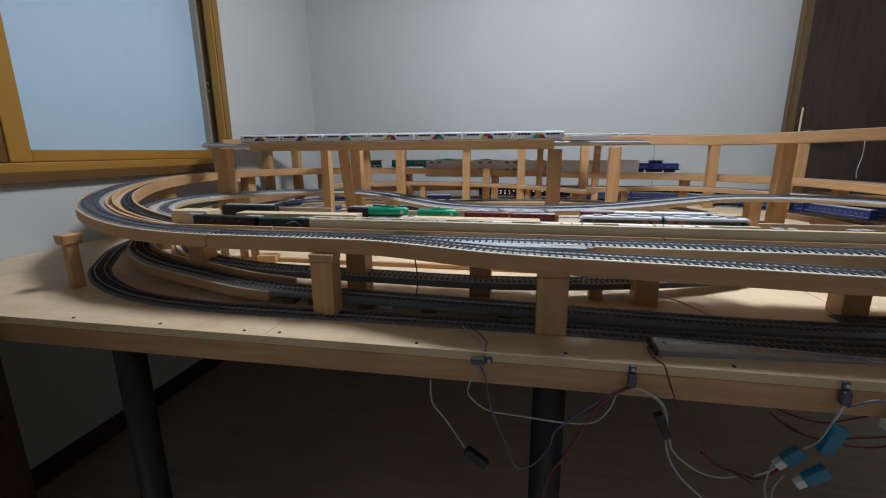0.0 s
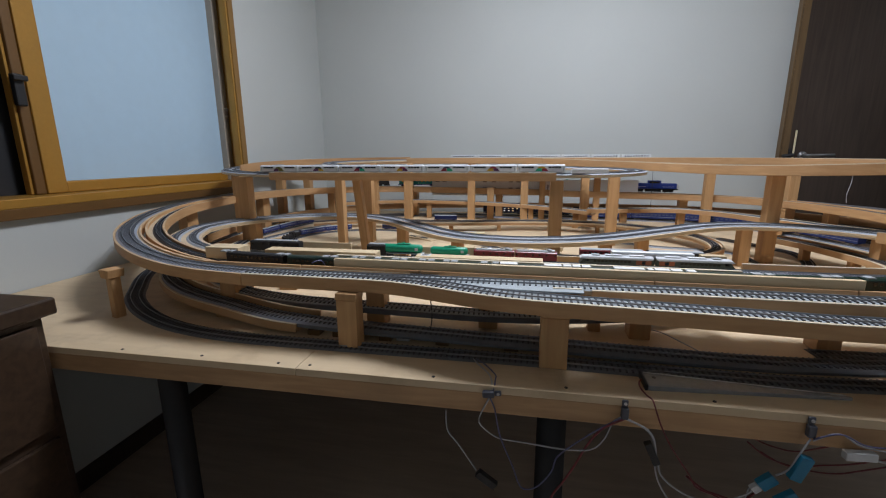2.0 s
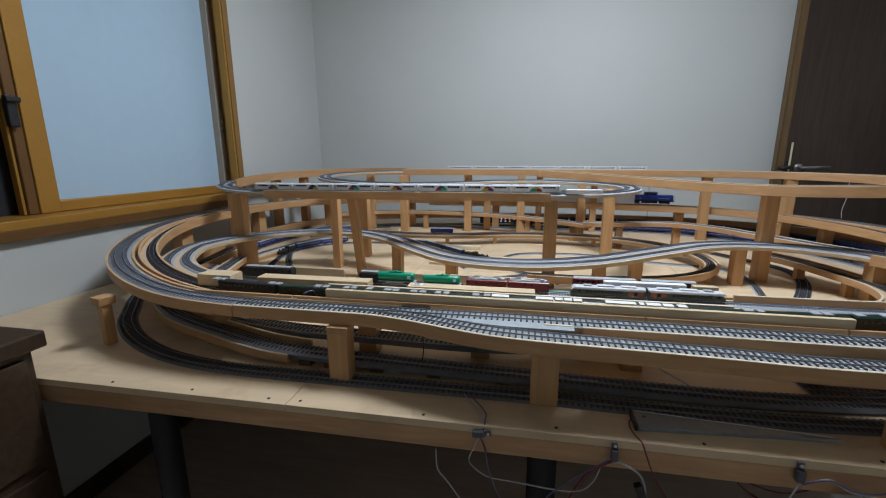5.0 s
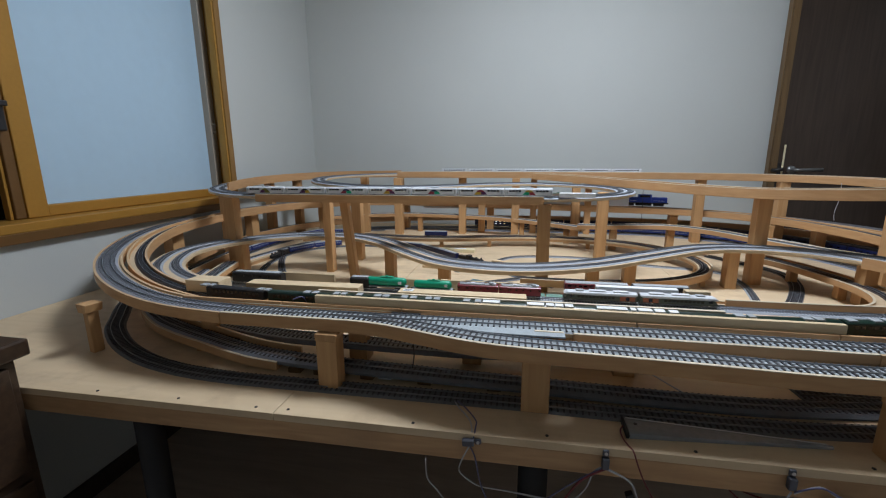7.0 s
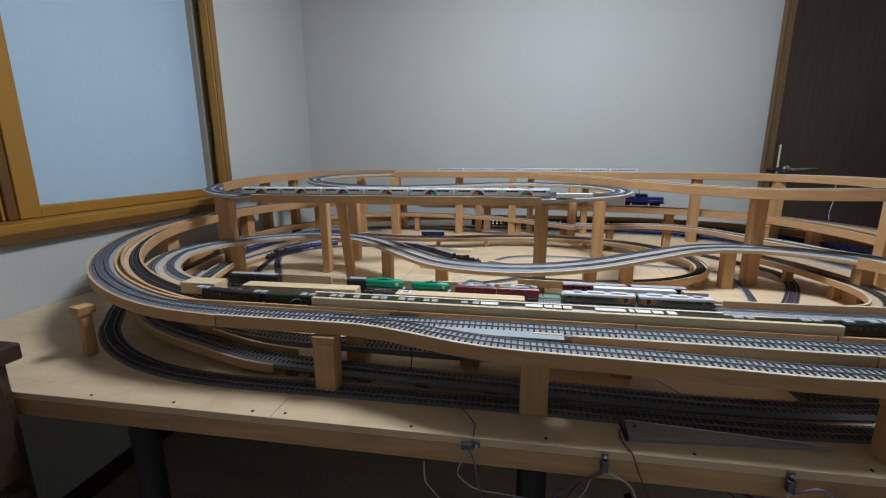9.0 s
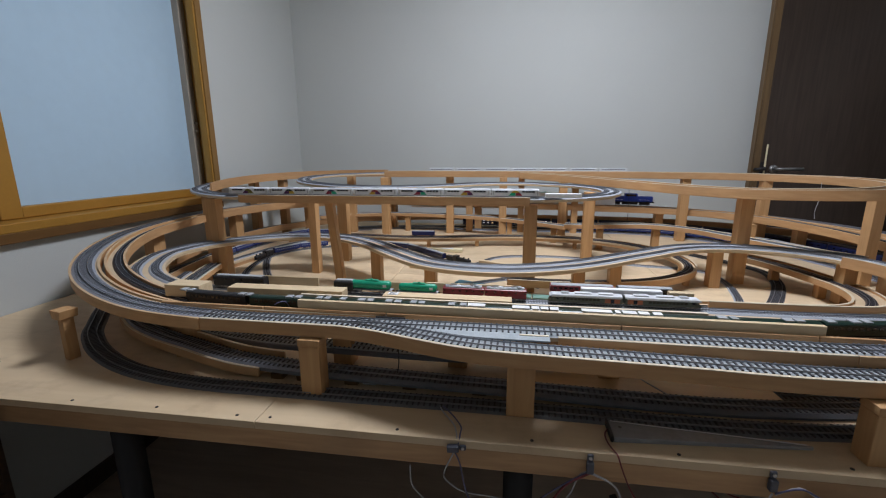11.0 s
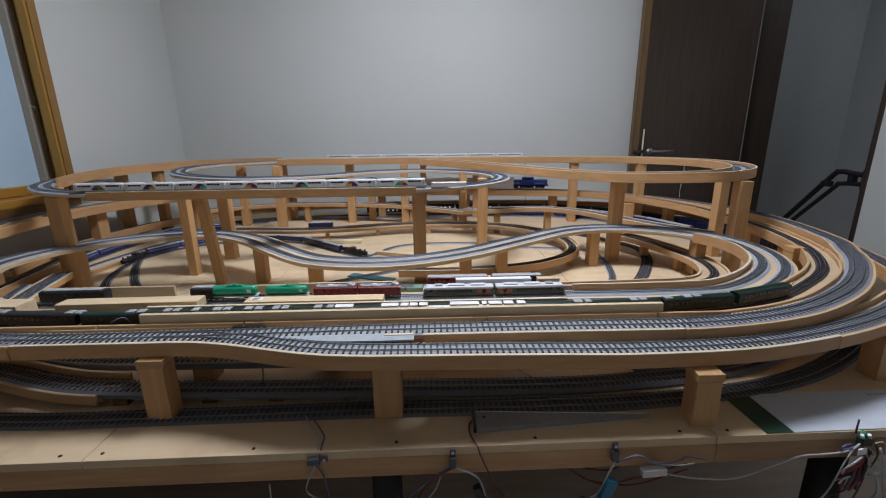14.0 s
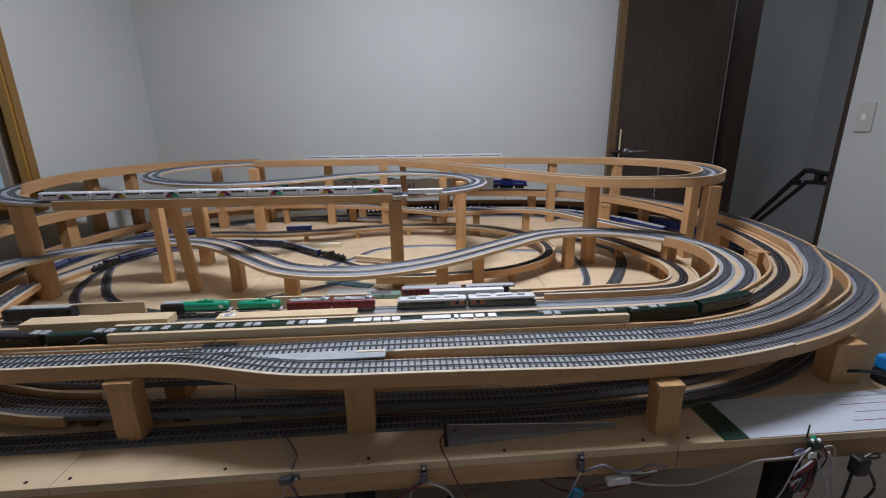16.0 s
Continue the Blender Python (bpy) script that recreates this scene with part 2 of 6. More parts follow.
def arc(cx, cy, r, a0, a1, z0, z1, count=9, ry=None):
    return [(cx + r * math.cos(radians(a0 + (a1 - a0) * k / (count - 1))), cy + (ry or r) * math.sin(radians(a0 + (a1 - a0) * k / (count - 1))), z0 + (z1 - z0) * k / (count - 1)) for k in range(count)]


def sides_of(path):
    out = []
    for i, p in enumerate(path):
        d = path[min(i + 1, len(path) - 1)] - path[max(i - 1, 0)]
        if (path[0] - path[-1]).length < 1e-4 and i in (0, len(path) - 1):
            d = path[1] - path[-2]
        out.append(Vector((d.y, -d.x, 0)).normalized())
    return out


def strip(path, left, right, low, high, bm=None):
    """A bar that follows a path: from left to right of it (right is positive) and from low to high over it."""
    bm = bm or bmesh.new()
    rings = []
    for p, s in zip(path, sides_of(path)):
        rings.append([bm.verts.new(p + s * a + Vector((0, 0, b))) for a, b in ((left, low), (right, low), (right, high), (left, high))])
    for a, b in zip(rings, rings[1:]):
        for k in range(4):
            bm.faces.new((a[k], b[k], b[(k + 1) % 4], a[(k + 1) % 4]))
    bm.faces.new(rings[0]), bm.faces.new(rings[-1][::-1])
    return bm


def along(path, s):
    """Place and heading (degrees) s metres along a path."""
    run = 0.0
    for a, b in zip(path, path[1:]):
        d = (b - a).length
        if run + d >= s:
            return a.lerp(b, (s - run) / d), math.degrees(math.atan2(b.y - a.y, b.x - a.x))
        run += d
    d = path[-1] - path[-2]
    return path[-1], math.degrees(math.atan2(d.y, d.x))


def length(path):
    return sum((b - a).length for a, b in zip(path, path[1:]))


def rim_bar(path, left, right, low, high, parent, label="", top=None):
    """A thin bent strip, its upper edge coloured pale for the light it catches."""
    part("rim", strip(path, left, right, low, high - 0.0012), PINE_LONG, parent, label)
    part("rim_edge", strip(path, left, right, high - 0.0012, high), top or CREAM_LIT_WOOD, parent)


def deck(path, left, right, thick, label, rim=0.0, rim_left=True, rim_right=True, mat=PINE_LONG, top=PLY, rim_top=CREAM_LIT_WOOD):
    """A bent wooden strip that carries track: plywood top on a pine strip, with thin raised rims whose tops are
    coloured as brightly lit.
    """
    ob = thing("track_deck", 0, 0, 0, label, "track deck", "wooden decks of the layout")
    part("plywood_top", strip(path, left, right, -0.006, 0.0), top, ob)
    part("pine_strip", strip(path, left + 0.0015, right - 0.0015, -thick, -0.0065), mat, ob)
    if rim:
        if rim_right:
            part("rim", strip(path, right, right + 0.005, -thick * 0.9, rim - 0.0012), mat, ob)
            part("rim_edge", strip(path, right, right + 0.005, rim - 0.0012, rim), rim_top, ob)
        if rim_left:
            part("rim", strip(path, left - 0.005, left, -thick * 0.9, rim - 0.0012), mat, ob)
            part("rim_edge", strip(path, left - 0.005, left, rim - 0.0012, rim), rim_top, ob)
    return ob


TIE_MESH = {}


def tie_mesh(long, wide, high, mat):
    key = (long, wide, mat.name)
    if key not in TIE_MESH:
        bm = box(-wide / 2, wide / 2, -long / 2, long / 2, 0, high)
        m = bpy.data.meshes.new("sleeper")
        bm.to_mesh(m)
        bm.free()
        m.materials.append(mat)
        TIE_MESH[key] = m
    return TIE_MESH[key]


LATE_TIES = []


def track(path, gauge, label, bed=BALLAST, tie=TIE, bed_width=None, shift=0.0, pitch=None, pieces=None, bed_high=0.003, ties=True):
    """Model track: roadbed, two rails and sleepers; pieces is a stretch of x in which the sleepers are parts of their own."""
    tie_long, width = gauge * 1.95, bed_width or gauge * 2.5
    pitch = pitch or gauge * 0.45
    tie_high = 0.0016
    ob = thing("model_track", 0, 0, 0, label, "model track", "tracks of the layout")
    bm = bmesh.new()
    rings = []
    for p, s in zip(path, sides_of(path)):
        rings.append([bm.verts.new(p + s * (shift + a) + Vector((0, 0, b))) for a, b in ((-width / 2, 0.0003), (width / 2, 0.0003), (width * 0.37, bed_high), (-width * 0.37, bed_high))])
    for a, b in zip(rings, rings[1:]):
        for k in range(4):
            bm.faces.new((a[k], b[k], b[(k + 1) % 4], a[(k + 1) % 4]))
    bm.faces.new(rings[0]), bm.faces.new(rings[-1][::-1])
    part("roadbed", bm, bed, ob)
    top = bed_high + tie_high
    for side in (-1, 1):
        c = shift + side * gauge / 2
        part("rail", strip(path, c - gauge * 0.032, c + gauge * 0.032, top - 0.0004, top + gauge * 0.13), RAIL, ob)
    if ties:
        total, s = length(path), pitch / 2
        rest = bmesh.new()
        normal = sides_of(path)
        spots = smooth_spots(path, pitch)
        for p, h, nrm in spots:
            q = p + nrm * shift + Vector((0, 0, bed_high - 0.0003))
            if pieces and pieces[0] < q.x < pieces[1] and q.y < pieces[2]:
                LATE_TIES.append((ob, tie_mesh(tie_long, pitch * 0.31, tie_high + 0.0003, tie), pose(q.x, q.y, q.z, 0, 0, h)))
                continue
            m = pose(q.x, q.y, q.z, 0, 0, h)
            w, l = pitch * 0.155, tie_long / 2
            vs = [rest.verts.new(m @ Vector(c)) for c in ((-w, -l, 0), (w, -l, 0), (w, l, 0), (-w, l, 0), (-w, -l, tie_high), (w, -l, tie_high), (w, l, tie_high), (-w, l, tie_high))]
            for f in ((4, 5, 6, 7), (0, 1, 5, 4), (1, 2, 6, 5), (2, 3, 7, 6), (3, 0, 4, 7)):
                rest.faces.new([vs[k] for k in f])
        if rest.verts:
            tagged(part("sleeper_run", rest, tie, ob), kind="stuff")
        else:
            rest.free()
    return ob


def smooth_spots(path, pitch):
    out, carry = [], pitch / 2
    for a, b in zip(path, path[1:]):
        d = b - a
        l = d.length
        while carry < l:
            h = math.atan2(d.y, d.x)
            out.append((a + d * (carry / l), math.degrees(h), Vector((d.y, -d.x, 0)).normalized()))
            carry += pitch
        carry -= l
    return out


def post(x, y, top, base=TABLE, w=0.036, d=0.036, turn=0.0, label="square pine support post screwed to the plywood table", cap=0.0):
    ob = thing("support_post", x, y, base, label, "wooden post", "support posts of the layout", turn)
    bm = box(-w / 2, w / 2, -d / 2, d / 2, 0, top - base, 0.0012)
    part("shaft", bm, PINE, ob)
    if cap:
        part("cap_block", box(-w / 2 - 0.001, w / 2 + 0.001, -d / 2 - 0.001, d / 2 + 0.001, top - base + 0.0004, top - base + cap, 0.0010), PINE, ob)
    return ob
X0, X1, Y0, Y1, Z0, Z1 = ROOM

# ---- room ----
def structure(name, bm, mat, label, category):
    return tagged(part(name, bm, mat), label, category, kind="structure")


structure("floor", box(X0 - 0.12, X1 + 1.4, Y0 - 0.12, Y1 + 0.6, Z0 - 0.1, Z0), FLOOR, "brown wooden floor in deep shade under the table", "floor")
structure("ceiling", box(X0 - 0.12, X1 + 1.4, Y0 - 0.12, Y1 + 0.6, Z1, Z1 + 0.1), CEILING, "plain white ceiling", "ceiling")
structure("wall_north", box(X0 - 0.12, X1 + 0.004, Y1, Y1 + 0.12, Z0, Z1), WALL, "white wallpapered wall behind the layout", "wall")
structure("wall_south", box(X0 - 0.12, X1 + 0.12, Y0 - 0.12, Y0, Z0, Z1), WALL, "white wallpapered wall", "wall")
WIN = (0.20, 1.66, 0.855, 1.98)   # window opening: y from, y to, z from, z to
bm = box(X0 - 0.14, X0, Y0, WIN[0], Z0, Z1)
add_box(bm, X0 - 0.14, X0, WIN[1], Y1, Z0, Z1), add_box(bm, X0 - 0.14, X0, WIN[0], WIN[1], Z0, WIN[2]), add_box(bm, X0 - 0.14, X0, WIN[0], WIN[1], WIN[3], Z1)
add_box(bm, X0 - 0.055, X0, 1.6300, 1.6600, WIN[2], WIN[3])
structure("wall_west", bm, WALL, "white wallpapered wall with a wide window", "wall")
DY0, DY1, DZ = 1.79, 2.42, 2.05
bm = box(X1, X1 + 0.12, Y0, DY0, Z0, Z1)
add_box(bm, X1, X1 + 0.12, DY0, DY1, DZ, Z1)
structure("wall_east", bm, WALL, "white wallpapered wall with an open doorway", "wall")
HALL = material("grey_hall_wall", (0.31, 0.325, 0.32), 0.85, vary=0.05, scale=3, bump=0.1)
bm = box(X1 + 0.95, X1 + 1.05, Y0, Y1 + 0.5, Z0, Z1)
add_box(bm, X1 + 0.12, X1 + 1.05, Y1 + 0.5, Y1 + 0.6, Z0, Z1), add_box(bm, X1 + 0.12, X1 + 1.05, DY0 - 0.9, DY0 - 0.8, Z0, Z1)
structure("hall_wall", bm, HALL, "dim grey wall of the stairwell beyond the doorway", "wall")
frame_ob = thing("door_frame", X1, DY0, Z0, "dark brown wooden frame round the open doorway", "door frame", kind="structure")
part("jamb", box(-0.006, 0.13, -0.020, 0.0, 0, DZ - Z0 + 0.035, 0.002), DOOR, frame_ob)
part("jamb", box(-0.170, 0.030, DY1 - DY0 - 0.020, DY1 - DY0 - 0.0005, 0, DZ - Z0 + 0.035, 0.002), DOOR, frame_ob)
part("head", box(-0.006, 0.13, 0.0, DY1 - DY0 - 0.021, DZ - Z0, DZ - Z0 + 0.035, 0.002), DOOR, frame_ob)
for a, b, c, d, n in ((X0, X1, Y1 - 0.012, Y1, 0), (X0, X0 + 0.012, Y0, Y1 - 0.012, 1)):
    structure("baseboard", box(a, b, c, d, Z0, Z0 + 0.06, 0.001), DOOR, "narrow dark baseboard along the wall", "baseboard")

# open door leaf, folded back along the far wall
door = thing("door_1", 1.835, Y1 - 0.05, Z0 + 0.01, "dark walnut door standing open against the white wall", "door", turn=0.0, kind="structure")
part("leaf", box(-0.611, -0.0045, -0.034, 0.0, 0, 1.99, 0.002), DOOR, door)
# lighter grey strip stands in for the glint along the door's edge
part("edge_highlight", box(-0.004, 0.0, -0.036, 0.0, 0, 1.99, 0.0015), material("door_highlight_grey", (0.20, 0.19, 0.18), 0.3, vary=0.1, scale=9), door, "grey strip painting the highlight on the door's rounded edge")
part("edge_strip", box(-0.617, -0.6115, -0.034, 0.0, 0, 1.99, 0.001), DOOR_EDGE, door, "lighter brown edge strip")
part("face_strip", box(-0.6112, -0.582, -0.0365, -0.0345, 0, 1.99, 0.0005), DOOR_EDGE, door, "lighter brown stile")
part("latch_plate", box(-0.580, -0.556, -0.040, -0.0347, 0.865, 0.965, 0.003), BLACK_METAL, door, "dark lever plate")
LEVER = material("worn_grey_lever", (0.22, 0.22, 0.22), 0.4, metal=0.8, vary=0.1, scale=40)
part("lever_rose", add_tube(bmesh.new(), [(-0.520, -0.0347, 0.930), (-0.520, -0.045, 0.930)], 0.019, 16), LEVER, door, "", True)
part("lever", add_tube(bmesh.new(), [(-0.520, -0.045, 0.930), (-0.520, -0.074, 0.930), (-0.508, -0.082, 0.930), (-0.41, -0.084, 0.930)], 0.008, 8), LEVER, door, "worn steel lever handle", True)
part("far_lever", add_tube(bmesh.new(), [(-0.600, -0.037, 0.928), (-0.600, -0.062, 0.928), (-0.570, -0.066, 0.932)], 0.009, 8), BLACK_METAL, door, "black latch knob", True)
part("bolt_tab", box(-0.566, -0.558, -0.046, -0.0402, 0.880, 1.05, 0.002), CREAM, door, "small brass tab")

# window with frosted sliding pane
window = thing("window_1", X0, WIN[0], WIN[2], "amber-framed sliding window with a frosted pane", "window", kind="structure")
wl, wh, wj = WIN[1] - WIN[0], WIN[3] - WIN[2], 1.418
bm = box(-0.135, 0.016, 0, wj + 0.004, 0.0, 0.024, 0.002)
add_box(bm, -0.135, 0.017, -0.02, wj + 0.016, -0.010, -0.0002, 0.003)
part("window_sill", bm, FRAME, window)
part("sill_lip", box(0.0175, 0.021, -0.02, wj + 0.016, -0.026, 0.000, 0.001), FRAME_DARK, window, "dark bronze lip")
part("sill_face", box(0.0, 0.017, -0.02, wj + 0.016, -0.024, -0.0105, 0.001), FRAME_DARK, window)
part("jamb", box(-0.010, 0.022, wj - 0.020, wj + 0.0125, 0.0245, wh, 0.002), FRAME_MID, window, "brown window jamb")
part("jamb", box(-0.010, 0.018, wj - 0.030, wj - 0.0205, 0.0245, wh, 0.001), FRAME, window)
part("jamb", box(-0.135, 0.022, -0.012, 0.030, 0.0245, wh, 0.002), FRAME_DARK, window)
part("head", box(-0.135, 0.022, -0.012, wj + 0.012, wh, wh + 0.04, 0.002), FRAME, window)
part("inner_rail", box(-0.028, -0.0105, wj - 0.012, wj + 0.010, 0.0245, wh - 0.001, 0.002), FRAME, window)
part("inner_rail", box(-0.0545, -0.0285, wj + 0.0085, wj + 0.018, 0.0245, wh - 0.001, 0.002), FRAME, window)
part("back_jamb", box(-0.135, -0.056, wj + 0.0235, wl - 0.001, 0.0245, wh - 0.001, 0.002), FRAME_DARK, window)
part("sash", box(-0.095, -0.050, wj - 0.025, wj + 0.008, 0.025, wh - 0.002, 0.002), STILE, window, "taupe sliding stile")
part("sash_rail", box(-0.095, -0.060, 0.7105, wj - 0.0255, 0.025, 0.057, 0.003), FRAME, window, "amber bottom rail")
part("meeting_stile", box(-0.097, -0.058, 0.656, 0.710, 0.025, wh - 0.002, 0.003), FRAME, window, "amber meeting stile")
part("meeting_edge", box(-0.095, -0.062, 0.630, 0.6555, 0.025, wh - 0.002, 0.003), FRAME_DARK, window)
part("track_rail", box(-0.090, -0.070, 0.622, 0.6295, 0.025, wh - 0.002, 0.002), FRAME, window)
part("pane", box(-0.083, -0.077, 0.7105, wj - 0.0255, 0.0575, wh - 0.002), PANE, window, "pale blue frosted glass")
part("screen", box(-0.116, -0.110, 0.031, wl - 0.001, 0.025, wh - 0.002), NIGHT, window, "dark insect screen with night behind")
part("catch", add_tube(bmesh.new(), [(-0.052, wj - 0.010, 0.292), (-0.040, wj - 0.012, 0.298), (-0.038, wj - 0.012, 0.324), (-0.051, wj - 0.010, 0.330)], 0.006, 8), STILE, window, "small grey finger pull", True)
lock = part("lock", box(-0.0615, -0.045, 0.618, 0.642, 0.255, 0.335, 0.004), BLACK, window, "black sash lock")
part("lock_lever", box(-0.0448, -0.034, 0.612, 0.646, 0.317, 0.331, 0.003), BLACK, lock)

# wall switch
switch = thing("wall_switch", X1, 1.69, 1.125, "pale grey wall switch on the white wall", "switch")
part("plate", box(-0.008, 0.0, -0.035, 0.035, -0.058, 0.058, 0.003), material("aged_switch_plastic", (0.50, 0.50, 0.45), 0.5, vary=0.05, scale=30), switch)
part("rocker", box(-0.012, -0.0085, -0.010, 0.010, -0.010, 0.012, 0.001), PAPER, switch)

# stair rail beyond the doorway
rail_ob = thing("stair_handrail", X1 + 0.35, 2.2, Z0, "black folded metal handrail in the stairwell", "handrail")
part("upper_bar", add_tube(bmesh.new(), smooth([(0, 0.56, 0.29), (0, 0.12, 0.775), (0, 0.06, 0.820), (0, 0.0, 0.818), (0, -0.075, 0.812)], 0.02), 0.014, 8), BLACK_METAL, rail_ob)
part("lower_bar", add_tube(bmesh.new(), smooth([(0, 0.62, 0.19), (0, 0.11, 0.700), (0, 0.05, 0.755), (0, -0.075, 0.765)], 0.02), 0.012, 8), BLACK_METAL, rail_ob)
part("strut", box(-0.012, 0.012, -0.110, -0.072, 0.735, 0.840, 0.003), BLACK_METAL, rail_ob)
part("clamp", box(-0.016, 0.016, 0.100, 0.150, 0.735, 0.765, 0.003), BLACK_METAL, rail_ob)
part("clamp", box(-0.016, 0.016, -0.030, 0.000, 0.770, 0.806, 0.003), BLACK_METAL, rail_ob)
part("post", add_tube(bmesh.new(), [(0, 0.60, 0.0), (0, 0.60, 0.24)], 0.014, 8), BLACK_METAL, rail_ob)
part("post", add_tube(bmesh.new(), [(0, -0.092, 0.0), (0, -0.092, 0.735)], 0.012, 8), BLACK_METAL, rail_ob)
hook = thing("latch_hook", X1 + 0.125, DY0 + 0.001, 0.985, "small black strike hook on the door frame", "hook")
part("plate", box(-0.012, 0.0, 0.0, 0.004, -0.03, 0.04, 0.001), BLACK_METAL, hook)
part("arm", box(-0.010, -0.002, 0.0045, 0.030, -0.005, 0.010, 0.002), BLACK_METAL, hook)

# ceiling lamp over the layout
lamp = thing("ceiling_lamp", LAMP[0], LAMP[1], Z1, "round white ceiling lamp above the layout", "lamp")
bm = bmesh.new()
bmesh.ops.create_cone(bm, cap_ends=True, segments=40, radius1=0.30, radius2=0.26, depth=0.09, matrix=Matrix.Translation((0, 0, -0.045)))
part("shade", bm, material("glowing_lamp_shade", (0.85, 0.86, 0.86), 0.6, vary=0.02, scale=4, emit=((0.90, 0.95, 1.0), 5.0)), lamp, "glowing white acrylic shade")

# ---- table ----
TX0, TX1, TY0, TY1 = X0 + 0.004, 1.42, 0.4665, Y1 - 0.01


def edge(x):
    """The table's front edge, which runs a little askew."""
    return 0.4655 + 0.0125 * x


def askew(bm):
    """Moves the front faces of a bar at TY0 onto the askew edge."""
    for v in bm.verts:
        if v.co.y < TY0 + 0.04:
            v.co.y += edge(v.co.x) - TY0
    return bm


table = thing("layout_table", 0, 0, Z0, "large plywood table carrying the model railway", "table")
JOINTS = [TX0, -0.352, 0.508, TX1]
for a, b in zip(JOINTS, JOINTS[1:]):
    part("plywood_sheet", askew(box(a + 0.0006, b - 0.0006, TY0, 1.30, TABLE - 0.012 - Z0, TABLE - Z0, 0.0006)), TABLE_PLY, table)
    part("plywood_sheet", box(a + 0.0006, b - 0.0006, 1.3012, TY1, TABLE - 0.012 - Z0, TABLE - Z0, 0.0006), TABLE_PLY, table)
part("front_beam", askew(box(TX0, 0.51, TY0 + 0.001, TY0 + 0.032, TABLE - 0.044 - Z0, TABLE - 0.0125 - Z0, 0.0015)), BEAM, table)
part("front_beam", askew(box(0.5105, TX1, TY0 + 0.001, TY0 + 0.032, TABLE - 0.044 - Z0, TABLE - 0.0125 - Z0, 0.0015)), BEAM, table)
for yy in (1.1, 1.75, TY1 - 0.04):
    part("cross_beam", box(TX0, TX1, yy, yy + 0.03, TABLE - 0.055 - Z0, TABLE - 0.0125 - Z0), PINE_LONG, table)
for lx, ly in ((-0.606, 0.482), (0.045, 0.490), (0.706, 0.500), (-0.56, 1.9), (0.66, 1.9), (1.30, 1.9)):
    part("leg", add_tube(bmesh.new(), [(lx, ly, 0.0), (lx, ly, 0.015), (lx, ly, 0.018), (lx, ly, TABLE - 0.0445 - Z0)], [0.026, 0.026, 0.0215, 0.0215], 20), BLACK_METAL, table, "round black steel leg", True)
for i, sx in enumerate((-0.685, -0.530, -0.388, -0.334, -0.132, 0.062, 0.255, 0.462, 0.530)):
    bm = bmesh.new()
    bmesh.ops.create_cone(bm, cap_ends=True, segments=12, radius1=0.0027, radius2=0.0022, depth=0.0012, matrix=Matrix.Translation((sx, edge(sx) + 0.012 + 0.002 * (i % 2), TABLE - Z0 + 0.0003)))
    part("screw", bm, BLACK_METAL, table)

# ---- tracks and their decks ----
B_PATH = smooth(
    [(-0.50, 0.577, DECK), (-0.25, 0.577, DECK), (-0.02, 0.582, DECK), (0.20, 0.583, DECK), (0.42, 0.581, DECK)]
    + [(0.50, 0.581, DECK), (0.58, 0.587, DECK), (0.67, 0.604, DECK), (0.75, 0.630, DECK), (0.83, 0.670, DECK), (0.90, 0.713, DECK), (0.965, 0.762, 0.771), (1.03, 0.822, 0.7715), (1.09, 0.887, 0.772), (1.142, 0.960, 0.773)]
    + arc(0.42, 1.42, 0.868, -22.5, 67.5, 0.7743, 0.783, 5, 0.835)
    + [(0.42, 2.25, 0.787), (0.10, 2.255, 0.793), (-0.25, 2.255, 0.799), (-0.50, 2.25, 0.803)]
    + arc(-0.50, 1.55, 0.69, 112.5, 180, 0.808, 0.822, 4, 0.70)
    + [(-1.19, 1.41, 0.822), (-1.185, 1.27, 0.820)]
    + arc(-0.50, 1.27, 0.687, 195, 255, 0.814, 0.774, 5, 0.693),
    closed=True)
C_PATH = smooth(
    [(-0.50, 0.636, STATION), (-0.2, 0.634, STATION), (0.1, 0.634, STATION), (0.42, 0.635, STATION)]
    + [(0.62, 0.654, STATION), (0.70, 0.673, DECK - 0.006), (0.78, 0.705, DECK - 0.004), (0.88, 0.766, DECK), (0.94, 0.813, DECK), (0.984, 0.858, DECK), (1.032, 0.922, DECK), (1.073, 0.990, DECK), (1.11, 1.085, 0.771), (1.145, 1.23, 0.773), (1.165, 1.42, 0.775), (1.15, 1.65, 0.778), (1.05, 1.90, 0.782), (0.82, 2.10, 0.785)]
    + [(0.42, 2.185, 0.787), (0.10, 2.19, 0.793), (-0.25, 2.19, 0.799), (-0.50, 2.185, 0.803)]
    + arc(-0.50, 1.55, 0.625, 112.5, 180, 0.808, 0.822, 4, 0.635)
    + [(-1.125, 1.41, 0.822), (-1.12, 1.27, 0.820)]
    + arc(-0.50, 1.27, 0.62, 195, 255, 0.814, 0.768, 5, 0.628),
    closed=True)
